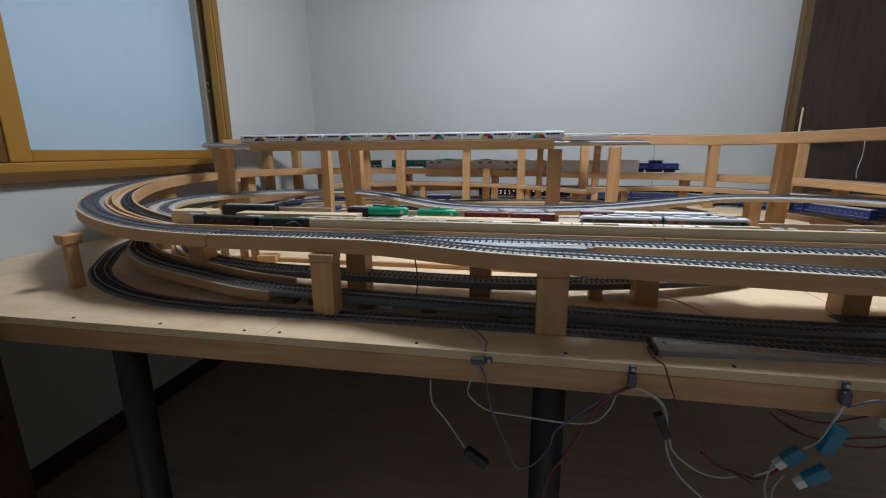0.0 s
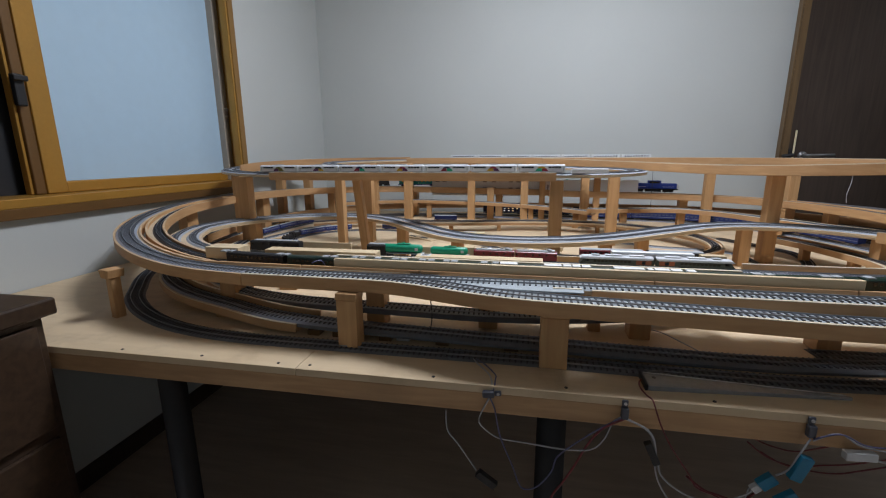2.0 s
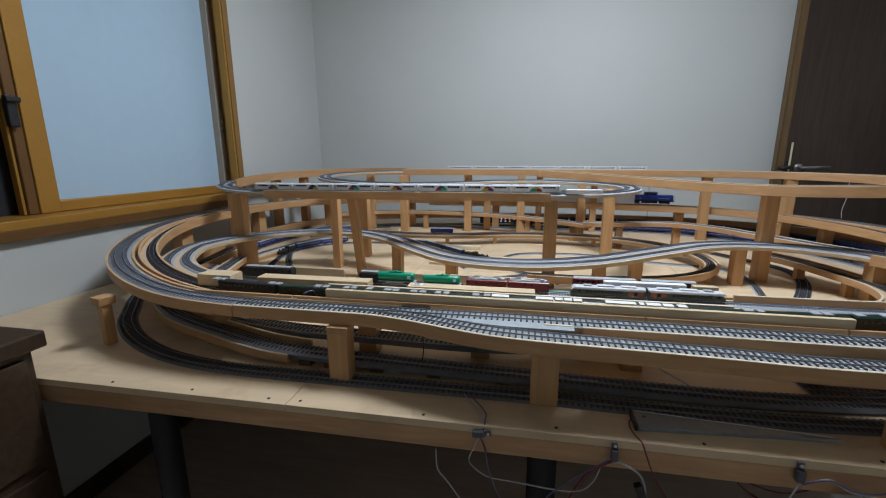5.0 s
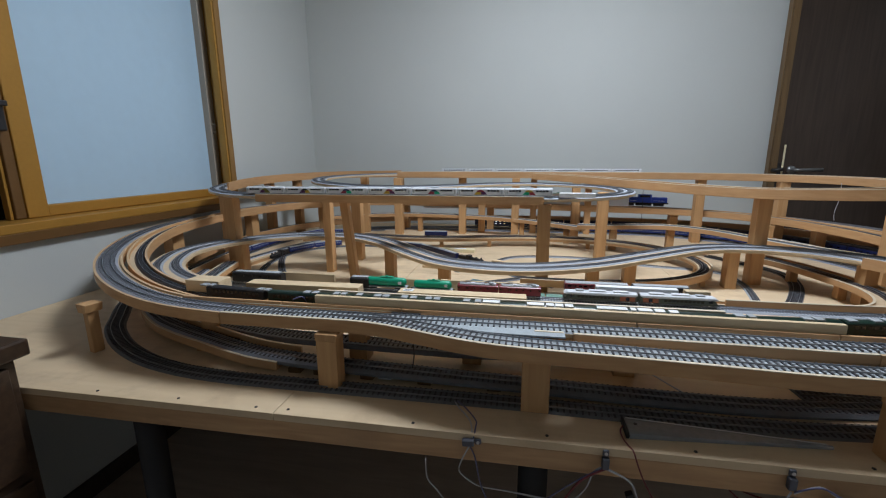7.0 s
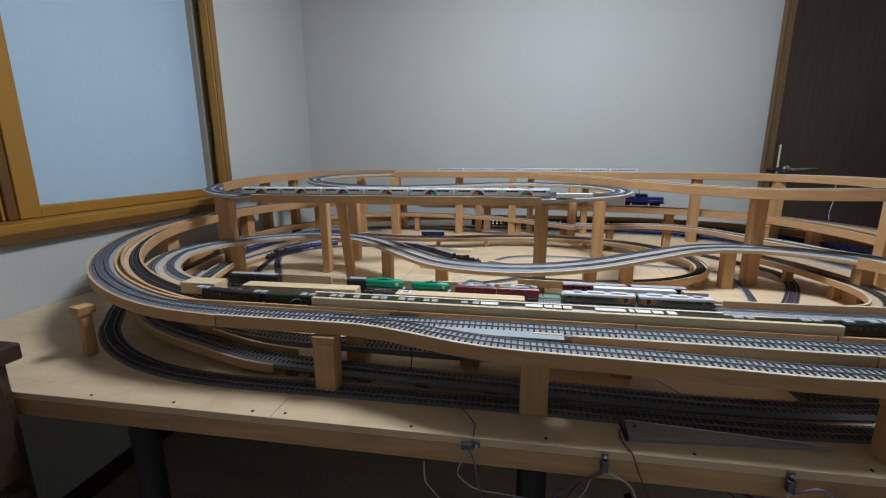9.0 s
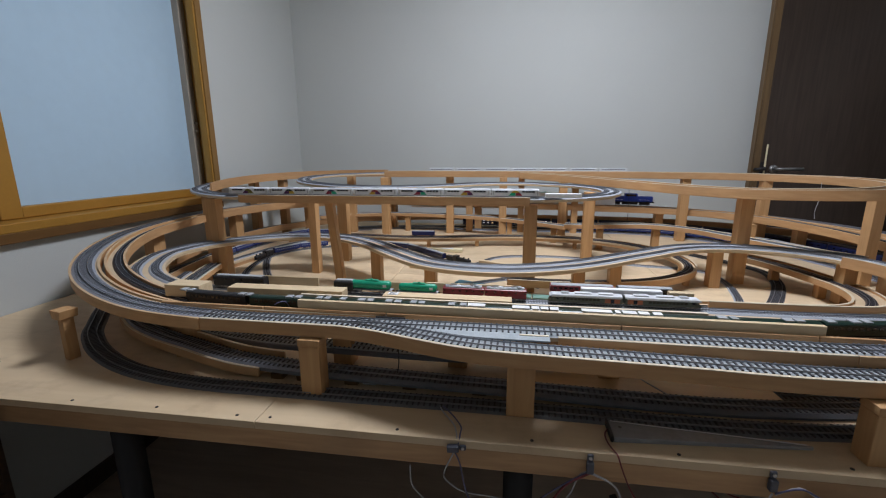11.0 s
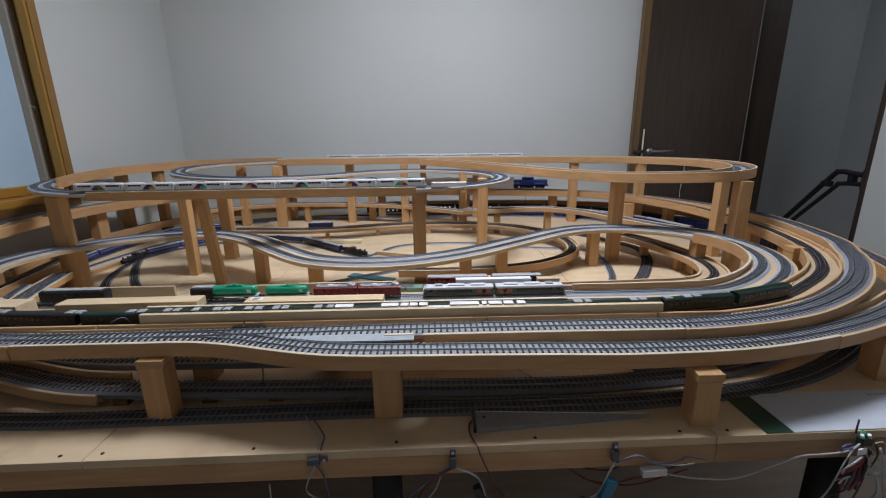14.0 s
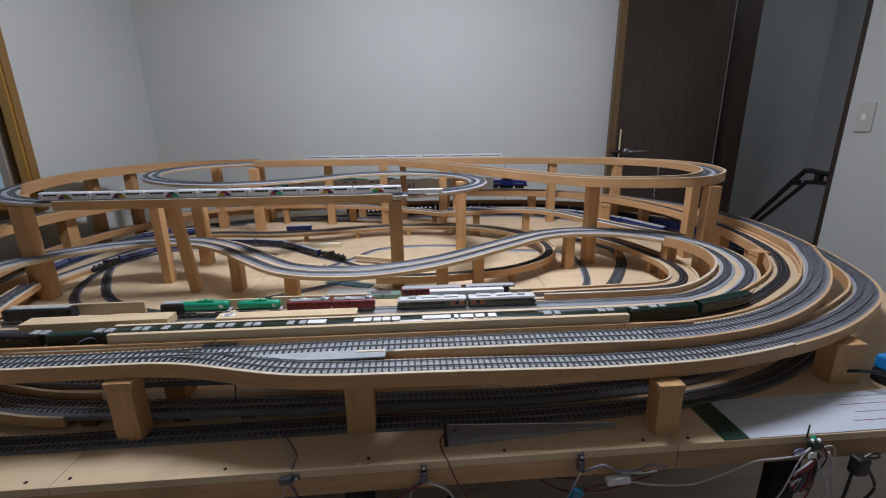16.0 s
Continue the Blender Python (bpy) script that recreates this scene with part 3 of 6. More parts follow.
A_PATH = smooth(
    [(-0.50, 0.577, DECK - 0.0012), (-0.32, 0.577, DECK - 0.0012), (-0.25, 0.5765, DECK - 0.0012), (-0.20, 0.570, DECK - 0.0012), (-0.155, 0.5590, DECK - 0.0012), (-0.105, 0.5445, DECK - 0.0012), (-0.06, 0.5335, 0.7683), (-0.02, 0.5285, 0.7672), (0.03, 0.5275, 0.7655), (0.08, 0.5285, 0.7640), (0.17, 0.5310, 0.7613), (0.28, 0.5320, 0.7585), (0.42, 0.533, 0.7550)]
    + [(0.60, 0.548, 0.7525), (0.776, 0.594, 0.750), (0.91, 0.650, 0.7475), (1.04, 0.726, 0.745), (1.118, 0.787, 0.743), (1.18, 0.857, 0.741), (1.228, 0.932, 0.739), (1.285, 1.040, 0.737), (1.333, 1.15, 0.735), (1.370, 1.30, 0.732), (1.380, 1.46, 0.729), (1.355, 1.65, 0.726), (1.275, 1.85, 0.722), (1.09, 2.08, 0.718), (0.78, 2.25, 0.715)]
    + [(0.42, 2.325, 0.712), (0.0, 2.325, 0.712), (-0.45, 2.315, 0.708), (-0.85, 2.20, 0.704), (-1.10, 1.95, 0.701), (-1.19, 1.65, 0.699), (-1.195, 1.42, 0.697), (-1.15, 1.20, 0.695)])
LOW_PATH = smooth(
    [(-0.50, 0.549, TABLE), (-0.28, 0.550, TABLE), (0.0, 0.554, TABLE), (0.45, 0.558, TABLE)]
    + arc(0.45, 1.42, 0.86, -67.5, 67.5, TABLE, TABLE, 7)
    + [(0.42, 2.285, TABLE), (-0.40, 2.285, TABLE), (-0.90, 2.15, TABLE), (-1.14, 1.75, TABLE), (-1.16, 1.3, TABLE), (-1.10, 0.96, TABLE), (-0.955, 0.755, TABLE), (-0.862, 0.668, TABLE), (-0.755, 0.605, TABLE), (-0.64, 0.566, TABLE)],
    closed=True)
LOW2_PATH = smooth([(-1.03, 1.30, 0.698), (-1.0, 1.08, 0.695), (-0.955, 0.895, 0.692), (-0.87, 0.775, 0.689), (-0.775, 0.704, 0.685), (-0.69, 0.666, 0.682), (-0.59, 0.636, 0.679), (-0.51, 0.613, 0.676), (-0.44, 0.602, 0.673), (-0.30, 0.596, 0.669), (0.0, 0.594, 0.664), (0.4, 0.602, 0.656), (0.7, 0.66, 0.653), (0.92, 0.80, 0.6525)])
LOW3_PATH = smooth([(-0.93, 1.15, 0.700), (-0.84, 0.90, 0.698), (-0.70, 0.742, 0.695), (-0.60, 0.690, 0.693), (-0.54, 0.672, 0.692), (-0.47, 0.663, 0.690), (-0.40, 0.659, 0.689), (-0.25, 0.660, 0.687), (-0.10, 0.664, 0.684), (0.02, 0.678, 0.682), (0.13, 0.705, 0.680), (0.22, 0.736, 0.677), (0.31, 0.774, 0.674), (0.40, 0.825, 0.671), (0.47, 0.880, 0.669)])
S_PATH = smooth(
    [(-0.55, 0.699, DECK), (-0.2, 0.699, DECK), (0.2, 0.699, DECK), (0.58, 0.699, DECK), (0.71, 0.725, DECK), (0.84, 0.820, DECK), (0.918, 0.930, DECK), (0.948, 1.06, DECK), (0.91, 1.18, DECK), (0.80, 1.275, DECK),
     (0.66, 1.308, DECK), (0.52, 1.272, DECK), (0.36, 1.155, DECK), (0.20, 1.035, DECK), (0.06, 0.972, DECK), (-0.06, 0.962, DECK), (-0.18, 1.00, DECK), (-0.30, 1.11, DECK), (-0.42, 1.235, DECK), (-0.54, 1.31, DECK), (-0.68, 1.325, DECK),
     (-0.82, 1.27, DECK), (-0.93, 1.155, DECK), (-0.965, 1.02, DECK), (-0.92, 0.90, DECK), (-0.84, 0.800, DECK), (-0.731, 0.728, DECK), (-0.64, 0.702, DECK)],
    closed=True)
BRANCH_PATH = smooth([(0.255, 1.815, 0.749), (0.36, 1.80, 0.752), (0.58, 1.80, 0.757), (0.72, 1.69, 0.760), (0.80, 1.50, 0.764), (0.88, 1.32, 0.767), (0.955, 1.20, 0.769)])
REAR_PATH = smooth([(-0.95, 1.99, 0.742), (-0.76, 2.10, 0.743), (-0.55, 2.145, 0.743), (-0.25, 2.115, 0.741), (-0.03, 2.055, 0.738), (0.13, 1.97, 0.735), (0.29, 1.865, 0.731)])
OVAL_PATH = smooth([(0.02, 1.140, 0.692), (0.20, 1.135, 0.692), (0.40, 1.175, 0.692), (0.54, 1.27, 0.692), (0.60, 1.40, 0.692), (0.58, 1.56, 0.692), (0.47, 1.71, 0.692), (0.28, 1.80, 0.692), (0.02, 1.815, 0.692), (-0.22, 1.765, 0.692), (-0.45, 1.745, 0.690), (-0.75, 1.80, 0.684), (-0.98, 1.72, 0.678)])
STEAM_PATH = smooth([(0.12, 1.20, TABLE), (-0.13, 1.43, TABLE), (-0.237, 1.513, TABLE), (-0.33, 1.60, TABLE), (-0.42, 1.665, TABLE), (-0.55, 1.70, TABLE), (-0.70, 1.70, TABLE), (-0.83, 1.64, TABLE), (-0.91, 1.53, TABLE), (-0.925, 1.40, TABLE), (-0.88, 1.24, TABLE), (-0.78, 1.10, TABLE), (-0.6, 1.0, TABLE)])
RING_PATH = smooth([(-0.20, 1.33, TABLE), (-0.095, 1.461, TABLE), (-0.033, 1.56, TABLE), (0.05, 1.60, TABLE), (0.19, 1.611, TABLE), (0.32, 1.587, TABLE), (0.46, 1.52, TABLE), (0.60, 1.49, TABLE), (0.687, 1.44, TABLE), (0.69, 1.33, TABLE), (0.671, 1.234, TABLE), (0.63, 1.12, TABLE), (0.55, 1.03, TABLE)])
DARK_PATH = smooth([(0.74, 1.72, TABLE), (0.835, 1.58, TABLE), (0.875, 1.47, TABLE), (0.85, 1.36, TABLE), (0.795, 1.25, TABLE), (0.71, 1.12, TABLE), (0.62, 1.02, TABLE)])
LOOP_PATH = smooth([(-0.93, 1.46, TABLE), (-0.86, 1.33, TABLE), (-0.74, 1.16, TABLE), (-0.60, 1.06, TABLE)] + [(-0.45, 1.03, TABLE), (-0.25, 1.12, TABLE), (0.02, 1.28, TABLE)])
INNER_R = smooth([(0.80, 1.48, 0.705), (0.845, 1.38, 0.705), (0.875, 1.25, 0.705), (0.885, 1.12, 0.705), (0.85, 1.01, 0.705), (0.77, 0.945, 0.705), (0.60, 0.93, 0.705), (0.3, 0.92, 0.705)])
BACK_LOW = smooth([(-0.95, 2.02, TABLE), (-0.67, 2.19, TABLE), (-0.30, 2.205, TABLE), (0.0, 2.205, TABLE), (0.43, 2.20, TABLE), (0.68, 2.175, TABLE), (0.90, 2.06, TABLE), (1.07, 1.85, TABLE), (1.16, 1.60, TABLE), (1.18, 1.35, TABLE), (1.14, 1.15, TABLE)])
UPPER_PATH = smooth(
    [(-0.62, 2.16, 0.957), (-0.88, 2.125, 0.955), (-1.08, 2.0, 0.951), (-1.18, 1.80, 0.945), (-1.185, 1.58, 0.938), (-1.12, 1.37, 0.930), (-1.00, 1.24, 0.925), (-0.86, 1.175, TOP), (-0.72, 1.164, TOP), (-0.4, 1.164, TOP), (-0.1, 1.164, TOP), (0.07, 1.164, TOP)]
    + arc(0.055, 1.468, 0.30, -67.5, 67.5, TOP, 0.926, 7)
    + [(0.04, 1.768, 0.928), (-0.12, 1.69, 0.930), (-0.27, 1.52, 0.932), (-0.44, 1.405, 0.935), (-0.62, 1.42, 0.939), (-0.79, 1.55, 0.944), (-0.875, 1.74, 0.950), (-0.83, 1.94, 0.954), (-0.62, 2.075, 0.957), (-0.3, 2.085, 0.957), (0.3, 2.08, 0.955)]
    + [(0.72, 2.05, 0.953), (1.03, 1.97, 0.950), (1.22, 1.82, 0.946), (1.240, 1.60, 0.945), (1.137, 1.357, 0.945), (0.996, 1.215, 0.9440), (0.88, 1.215, 0.9397), (0.72, 1.305, 0.9335), (0.60, 1.46, 0.932), (0.44, 1.67, 0.938), (0.25, 1.90, 0.946), (0.08, 2.02, 0.953)])

def stretch(path, a, b):
    """The part of a path between two points given by the nearest places."""
    k = [min(range(len(path)), key=lambda i: (path[i].x - q[0]) ** 2 + (path[i].y - q[1]) ** 2) for q in (a, b)]
    return path[k[0]:k[1] + 1]


LEFT_PATH = smooth([(-0.78, 0.92, TABLE), (-0.92, 1.02, TABLE), (-1.02, 1.16, TABLE), (-1.082, 1.34, TABLE), (-1.102, 1.50, TABLE), (-1.09, 1.70, TABLE), (-1.04, 1.90, TABLE), (-0.92, 2.05, TABLE), (-0.72, 2.13, TABLE)])
HO, NG = 0.0165, 0.009
HO_PITCH = 0.0093
tw = 0.026
b_front = len(stretch(B_PATH, (-0.50, 0.577), (0.50, 0.581)))
deck(B_PATH[:b_front], -tw, 0.0195, 0.020, "straight pine and plywood deck of the outer climbing line", 0.004, rim_right=False)
outer_deck = deck(B_PATH[b_front - 1:], -tw, 0.0215, 0.020, "bent pine and plywood deck of the outer climbing line", 0.004, rim_right=False, rim_top=LIT_BENT_EDGE)
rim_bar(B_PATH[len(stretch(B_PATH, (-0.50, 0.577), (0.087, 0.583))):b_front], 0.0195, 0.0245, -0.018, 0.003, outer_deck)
rim_bar(B_PATH[b_front - 1:], 0.0217, 0.0262, -0.018, 0.003, outer_deck, top=LIT_BENT_EDGE)
c_front = len(stretch(C_PATH, (-0.50, 0.636), (0.66, 0.66)))
c_back = len(stretch(C_PATH, (-0.50, 0.636), (0.10, 2.19)))
deck(C_PATH[:c_front], -0.0150, 0.0150, 0.014, "straight narrow pine deck of the inner climbing line")
c_bend = len(stretch(C_PATH, (-0.50, 0.636), (1.073, 0.99)))
deck(C_PATH[c_front - 1:c_bend], -0.023, 0.026, 0.022, "wide bent plywood deck of the inner climbing line", 0.009, rim_right=False, rim_top=LIT_BENT_EDGE)
rim_bar(C_PATH[c_front - 1:c_bend], 0.0262, 0.0303, -0.018, 0.009, outer_deck, "thin bent pine wall", LIT_BENT_EDGE)
deck(C_PATH[c_bend - 1:c_back], -0.023, 0.025, 0.022, "narrow bent plywood deck of the inner climbing line", 0.007, rim_top=LIT_BENT_EDGE)
deck(C_PATH[c_back - 1:], -0.0105, 0.022, 0.020, "bent plywood deck of the inner climbing line by the window", 0.009, rim_top=LIT_BENT_EDGE)
deck(stretch(A_PATH, (-0.50, 0.577), (0.735, 0.582)), -0.022, 0.0195, 0.020, "pine deck of the front line beside the station", 0.0042, rim_left=False)
lower_curve = deck(stretch(A_PATH, (0.735, 0.582), (-1.15, 1.20)), -0.026, 0.0200, 0.020, "pine deck of the front line that curves down round the layout", 0.002, rim_left=False, rim_top=LIT_BENT_EDGE)
rim_bar(stretch(A_PATH, (0.735, 0.582), (-1.15, 1.20)), -0.031, -0.0265, -0.018, 0.010, lower_curve, "tall bent pine edge strip", LIT_BENT_EDGE)
sweep = deck(S_PATH, -0.042, 0.042, 0.010, "plywood deck of the sweeping double track", 0.0, mat=PALE)
rim_bar(stretch(S_PATH, (0.39, 0.699), (0.908, 1.182)), -0.0475, -0.0425, -0.016, 0.012, sweep, "thin bent pine wall")
deck(REAR_PATH, -0.02, 0.02, 0.014, "narrow pine deck winding along the back of the layout", 0.004)
deck(BRANCH_PATH, -0.02, 0.02, 0.014, "plywood deck of the branch line", 0.004)
deck(OVAL_PATH, -0.018, 0.018, 0.016, "low plywood deck of the inner oval", 0.006, rim_left=False)
deck(INNER_R, -0.03, 0.03, 0.012, "low plywood deck under the curve", 0.006)
deck(stretch(UPPER_PATH, (-0.62, 2.16), (-1.12, 1.37)), -0.030, 0.030, 0.010, "high bent plywood deck with a pine rim", 0.0)
deck(stretch(UPPER_PATH, (-1.12, 1.37), (-0.80, 1.168)), -0.030, 0.030, 0.008, "high bent plywood deck of the upper curve", mat=PALE)
deck(stretch(UPPER_PATH, (-0.80, 1.168), (0.07, 1.164)), -0.030, 0.030, 0.017, "straight pine deck under the white train", 0.0075, rim_left=False)
deck(stretch(UPPER_PATH, (0.07, 1.164), (-0.62, 2.075)), -0.030, 0.030, 0.008, "high bent plywood deck of the inner upper loop", mat=PALE)
deck(stretch(UPPER_PATH, (-0.62, 2.075), (0.08, 2.02)), -0.030, 0.030, 0.018, "high pine deck of the far upper loop", 0.012)
part("rim", strip(stretch(UPPER_PATH, (-0.62, 2.16), (-1.12, 1.37)), -0.036, -0.0305, -0.018, 0.017), PINE_LONG, tagged(thing("deck_rim", 0, 0, 0, "thin bent pine rim along the high deck", "deck rim")))
FAR_PATH = smooth([(-0.62, 2.16, 0.955), (-0.4, 2.165, 0.9535), (-0.1, 2.165, 0.9520), (0.3, 2.165, 0.9505), (0.74, 2.155, 0.9495)])
deck(FAR_PATH, -0.030, 0.030, 0.010, "high plywood deck along the wall behind the upper loop")
for side in (-0.015, 0.015):
    track(FAR_PATH, NG, "fine grey model track along the wall", BALLAST, TIE_GREY, 0.026, shift=side, pitch=0.0052)
for x, top in ((-0.635, 0.9440), (0.075, 0.9410), (0.345, 0.9400)):
    post(x, 2.18, top, w=0.03, d=0.03)
low_deck = deck(stretch(LOW2_PATH, (-1.03, 1.30), (-0.415, 0.60)), -0.021, 0.0195, 0.016, "low rising pine deck of the inner lower line", 0.0)
rim_bar(stretch(LOW2_PATH, (-1.03, 1.30), (-0.385, 0.60)), -0.026, -0.0215, -0.004, 0.0145, low_deck, "tall bent pine edge strip")
rim_bar(stretch(LOW2_PATH, (-1.03, 1.30), (-0.415, 0.60)), 0.020, 0.0245, -0.016, 0.0010, low_deck)
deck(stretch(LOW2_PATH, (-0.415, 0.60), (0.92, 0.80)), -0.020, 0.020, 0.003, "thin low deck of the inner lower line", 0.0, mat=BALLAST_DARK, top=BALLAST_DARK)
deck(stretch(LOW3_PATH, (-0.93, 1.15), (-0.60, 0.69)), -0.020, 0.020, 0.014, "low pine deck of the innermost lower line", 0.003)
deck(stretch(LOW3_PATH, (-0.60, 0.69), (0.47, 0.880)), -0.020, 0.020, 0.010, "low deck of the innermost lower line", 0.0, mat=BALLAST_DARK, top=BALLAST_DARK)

# grey turnout bed between the two front tracks, with its closure strip and point motor
bm = bmesh.new()
rows = []
for k in range(13):
    x = -0.165 + 0.021 * k
    near = min(A_PATH[:200], key=lambda q: abs(q.x - x)).y + 0.015
    far = min(B_PATH[:120], key=lambda q: abs(q.x - x)).y - 0.015
    far = max(far, near + 0.002)
    rows.append([bm.verts.new((x, near, DECK + 0.0006)), bm.verts.new((x, far, DECK + 0.0006)), bm.verts.new((x, far, DECK + 0.0031)), bm.verts.new((x, near, DECK + 0.0031))])
for a, b in zip(rows, rows[1:]):
    for k in range(4):
        bm.faces.new((a[k], a[(k + 1) % 4], b[(k + 1) % 4], b[k]))
bm.faces.new(rows[0]), bm.faces.new(rows[-1][::-1])
bmesh.ops.recalc_face_normals(bm, faces=bm.faces)
turnout = thing("turnout_bed", 0, 0, 0, "grey wedge of roadbed between the points of two tracks", "turnout")
part("roadbed_wedge", bm, BALLAST, turnout)
part("point_motor", box(-0.200, -0.148, 0.5985, 0.6030, DECK + 0.0006, DECK + 0.0042, 0.0006), BLACK, turnout, "black point motor")
filler = thing("filler_strip", 0.064, 0.5605, DECK + 0.0006, "pale wooden filler strip between the front tracks", "strip")
part("bar", box(-0.022, 0.022, -0.0022, 0.0022, 0, 0.0038, 0.0006), CREAM_LIT_WOOD, filler)

FEET_PATH = smooth([(-0.97, 1.08, 0.690), (-0.93, 0.985, 0.689), (-0.85, 0.915, 0.688), (-0.75, 0.878, 0.687), (-0.66, 0.865, 0.686), (-0.56, 0.862, 0.685)])
deck(FEET_PATH, -0.016, 0.016, 0.008, "low plywood deck on small wooden feet under the station", mat=PALE)
track(FEET_PATH, NG, "fine grey model track on the low footed deck", BALLAST_FINE, TIE_GREY, 0.024, pitch=0.0052)
for x, y in ((-0.905, 0.955), (-0.83, 0.905), (-0.775, 0.884), (-0.725, 0.872), (-0.665, 0.865), (-0.635, 0.864)):
    post(x, y, 0.6785, w=0.014, d=0.014, label="short wooden foot under the low deck")
foot_block = thing("wooden_block", -0.585, 0.842, TABLE, "small pine block lying under the station", "wooden block", turn=8)
part("block", box(-0.022, 0.022, -0.014, 0.014, 0, 0.016, 0.0008), PINE, foot_block)
kerb = thing("kerb_strip", -0.26, 0.848, TABLE, "low pine strip screwed flat to the table under the station", "strip")
part("strip", box(-0.30, 0.40, -0.006, 0.006, 0, 0.0095, 0.0006), PINE_LONG, kerb)

BOARD_PATH = smooth([(-0.95, 1.10, 0.668), (-0.988, 1.20, 0.668), (-0.990, 1.32, 0.668), (-0.972, 1.45, 0.668), (-0.945, 1.58, 0.668), (-0.89, 1.70, 0.668)])
deck(BOARD_PATH, -0.030, 0.030, 0.018, "low plywood board with a single track on the table")
front_b = len(stretch(B_PATH, (-0.50, 0.577), (0.52, 0.585)))
track(B_PATH[:front_b], HO, "dark-sleepered model track with silver rails on the outer deck", BALLAST, TIE, 0.038, pitch=HO_PITCH, pieces=(-0.60, 0.72, 0.75))
track(B_PATH[front_b - 1:], HO, "slate-grey curved model track with silver rails on the outer deck", BALLAST_MID, TIE_GREY, 0.043, pitch=HO_PITCH, pieces=(0.40, 0.95, 0.80))
track(stretch(A_PATH, (-0.30, 0.577), (0.62, 0.548)), HO, "dark-sleepered model track with silver rails along the front", BALLAST, TIE, 0.038, pitch=HO_PITCH, pieces=(-0.22, 1.02, 0.75))
track(stretch(A_PATH, (0.62, 0.548), (-1.15, 1.20)), HO, "slate-grey curved model track with silver rails round the front", BALLAST_MID, TIE_GREY, 0.040, pitch=HO_PITCH, pieces=(0.40, 1.05, 0.75))
track(C_PATH, NG, "fine dark brown model track on the narrow deck", BROWN_TRACK, TIE, 0.024, pitch=0.0052)
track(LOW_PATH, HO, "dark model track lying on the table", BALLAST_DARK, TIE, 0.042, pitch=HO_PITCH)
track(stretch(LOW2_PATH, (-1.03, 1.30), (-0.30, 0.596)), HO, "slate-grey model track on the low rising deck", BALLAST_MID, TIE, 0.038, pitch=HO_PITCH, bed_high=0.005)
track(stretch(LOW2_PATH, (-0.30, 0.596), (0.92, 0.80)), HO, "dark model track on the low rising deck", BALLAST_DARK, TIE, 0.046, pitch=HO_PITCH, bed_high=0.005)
for x, y, top in ((-0.62, 0.644, 0.6625), (-0.82, 0.735, 0.6690), (-0.975, 0.955, 0.6755), (-0.68, 0.728, 0.6790), (0.13, 0.705, 0.6692), (0.40, 0.825, 0.6602)):
    post(x, y, top, w=0.022, d=0.022, label="short wooden foot under the low deck")
for x in (-0.385, -0.335, -0.245, -0.14, -0.02):
    block = thing("spacer_block", x, 0.595, TABLE, "small dark wooden spacer under the low track", "spacer block", "spacers under the low track")
    part("block", box(-0.012, 0.012, -0.012, 0.012, 0, 0.0105 - 0.010 * (x + 0.385), 0.0008), FRAME_DARK, block)
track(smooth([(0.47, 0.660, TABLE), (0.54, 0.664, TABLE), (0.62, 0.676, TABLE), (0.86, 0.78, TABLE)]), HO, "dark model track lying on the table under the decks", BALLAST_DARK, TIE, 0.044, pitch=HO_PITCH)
track(LOW3_PATH, HO, "pale grey model track on the innermost low deck", BALLAST, TIE, 0.034, pitch=HO_PITCH)
for side in (-0.0205, 0.0205):
    track(S_PATH, NG, "fine grey model track of the sweeping double line", BALLAST_FINE, TIE_GREY, 0.029, shift=side, pitch=0.0052)
track(BOARD_PATH, NG, "fine grey model track on the low board", BALLAST_FINE, TIE_GREY, 0.028, pitch=0.0052)
track(REAR_PATH, NG, "fine grey model track of the winding rear line", BALLAST_FINE, TIE_GREY, 0.026, pitch=0.0052)
track(BRANCH_PATH, NG, "fine grey model track of the branch", BALLAST_FINE, TIE_GREY, 0.026, pitch=0.0052)
track(OVAL_PATH, NG, "dark fine model track of the inner oval", BROWN_TRACK, TIE, 0.026, pitch=0.0052)
track(STEAM_PATH, NG, "fine dark model track on the table", BALLAST_DARK, TIE, 0.026, pitch=0.0052)
track(LEFT_PATH, NG, "fine dark model track along the window side", BALLAST_DARK, TIE, 0.026, pitch=0.0052)
track(RING_PATH, NG, "fine grey model track on the table", BALLAST_FINE, TIE_GREY, 0.024, pitch=0.0052)
track(DARK_PATH, HO, "dark model track curving over the table", BALLAST_DARK, TIE, 0.036, pitch=HO_PITCH)
track(LOOP_PATH, NG, "fine dark model track on the table", BALLAST_DARK, TIE, 0.026, pitch=0.0052)
track(INNER_R, NG, "fine dark model track on the low curve", BROWN_TRACK, TIE, 0.022, pitch=0.0052)
track(BACK_LOW, HO, "slate-grey model track lying along the back of the table", BALLAST_MID, TIE_GREY, 0.050, pitch=HO_PITCH)
for side in (-0.015, 0.015):
    track(UPPER_PATH, NG, "fine grey model track of the upper line", BALLAST_FINE, TIE_GREY, 0.031, shift=side, pitch=0.0052)

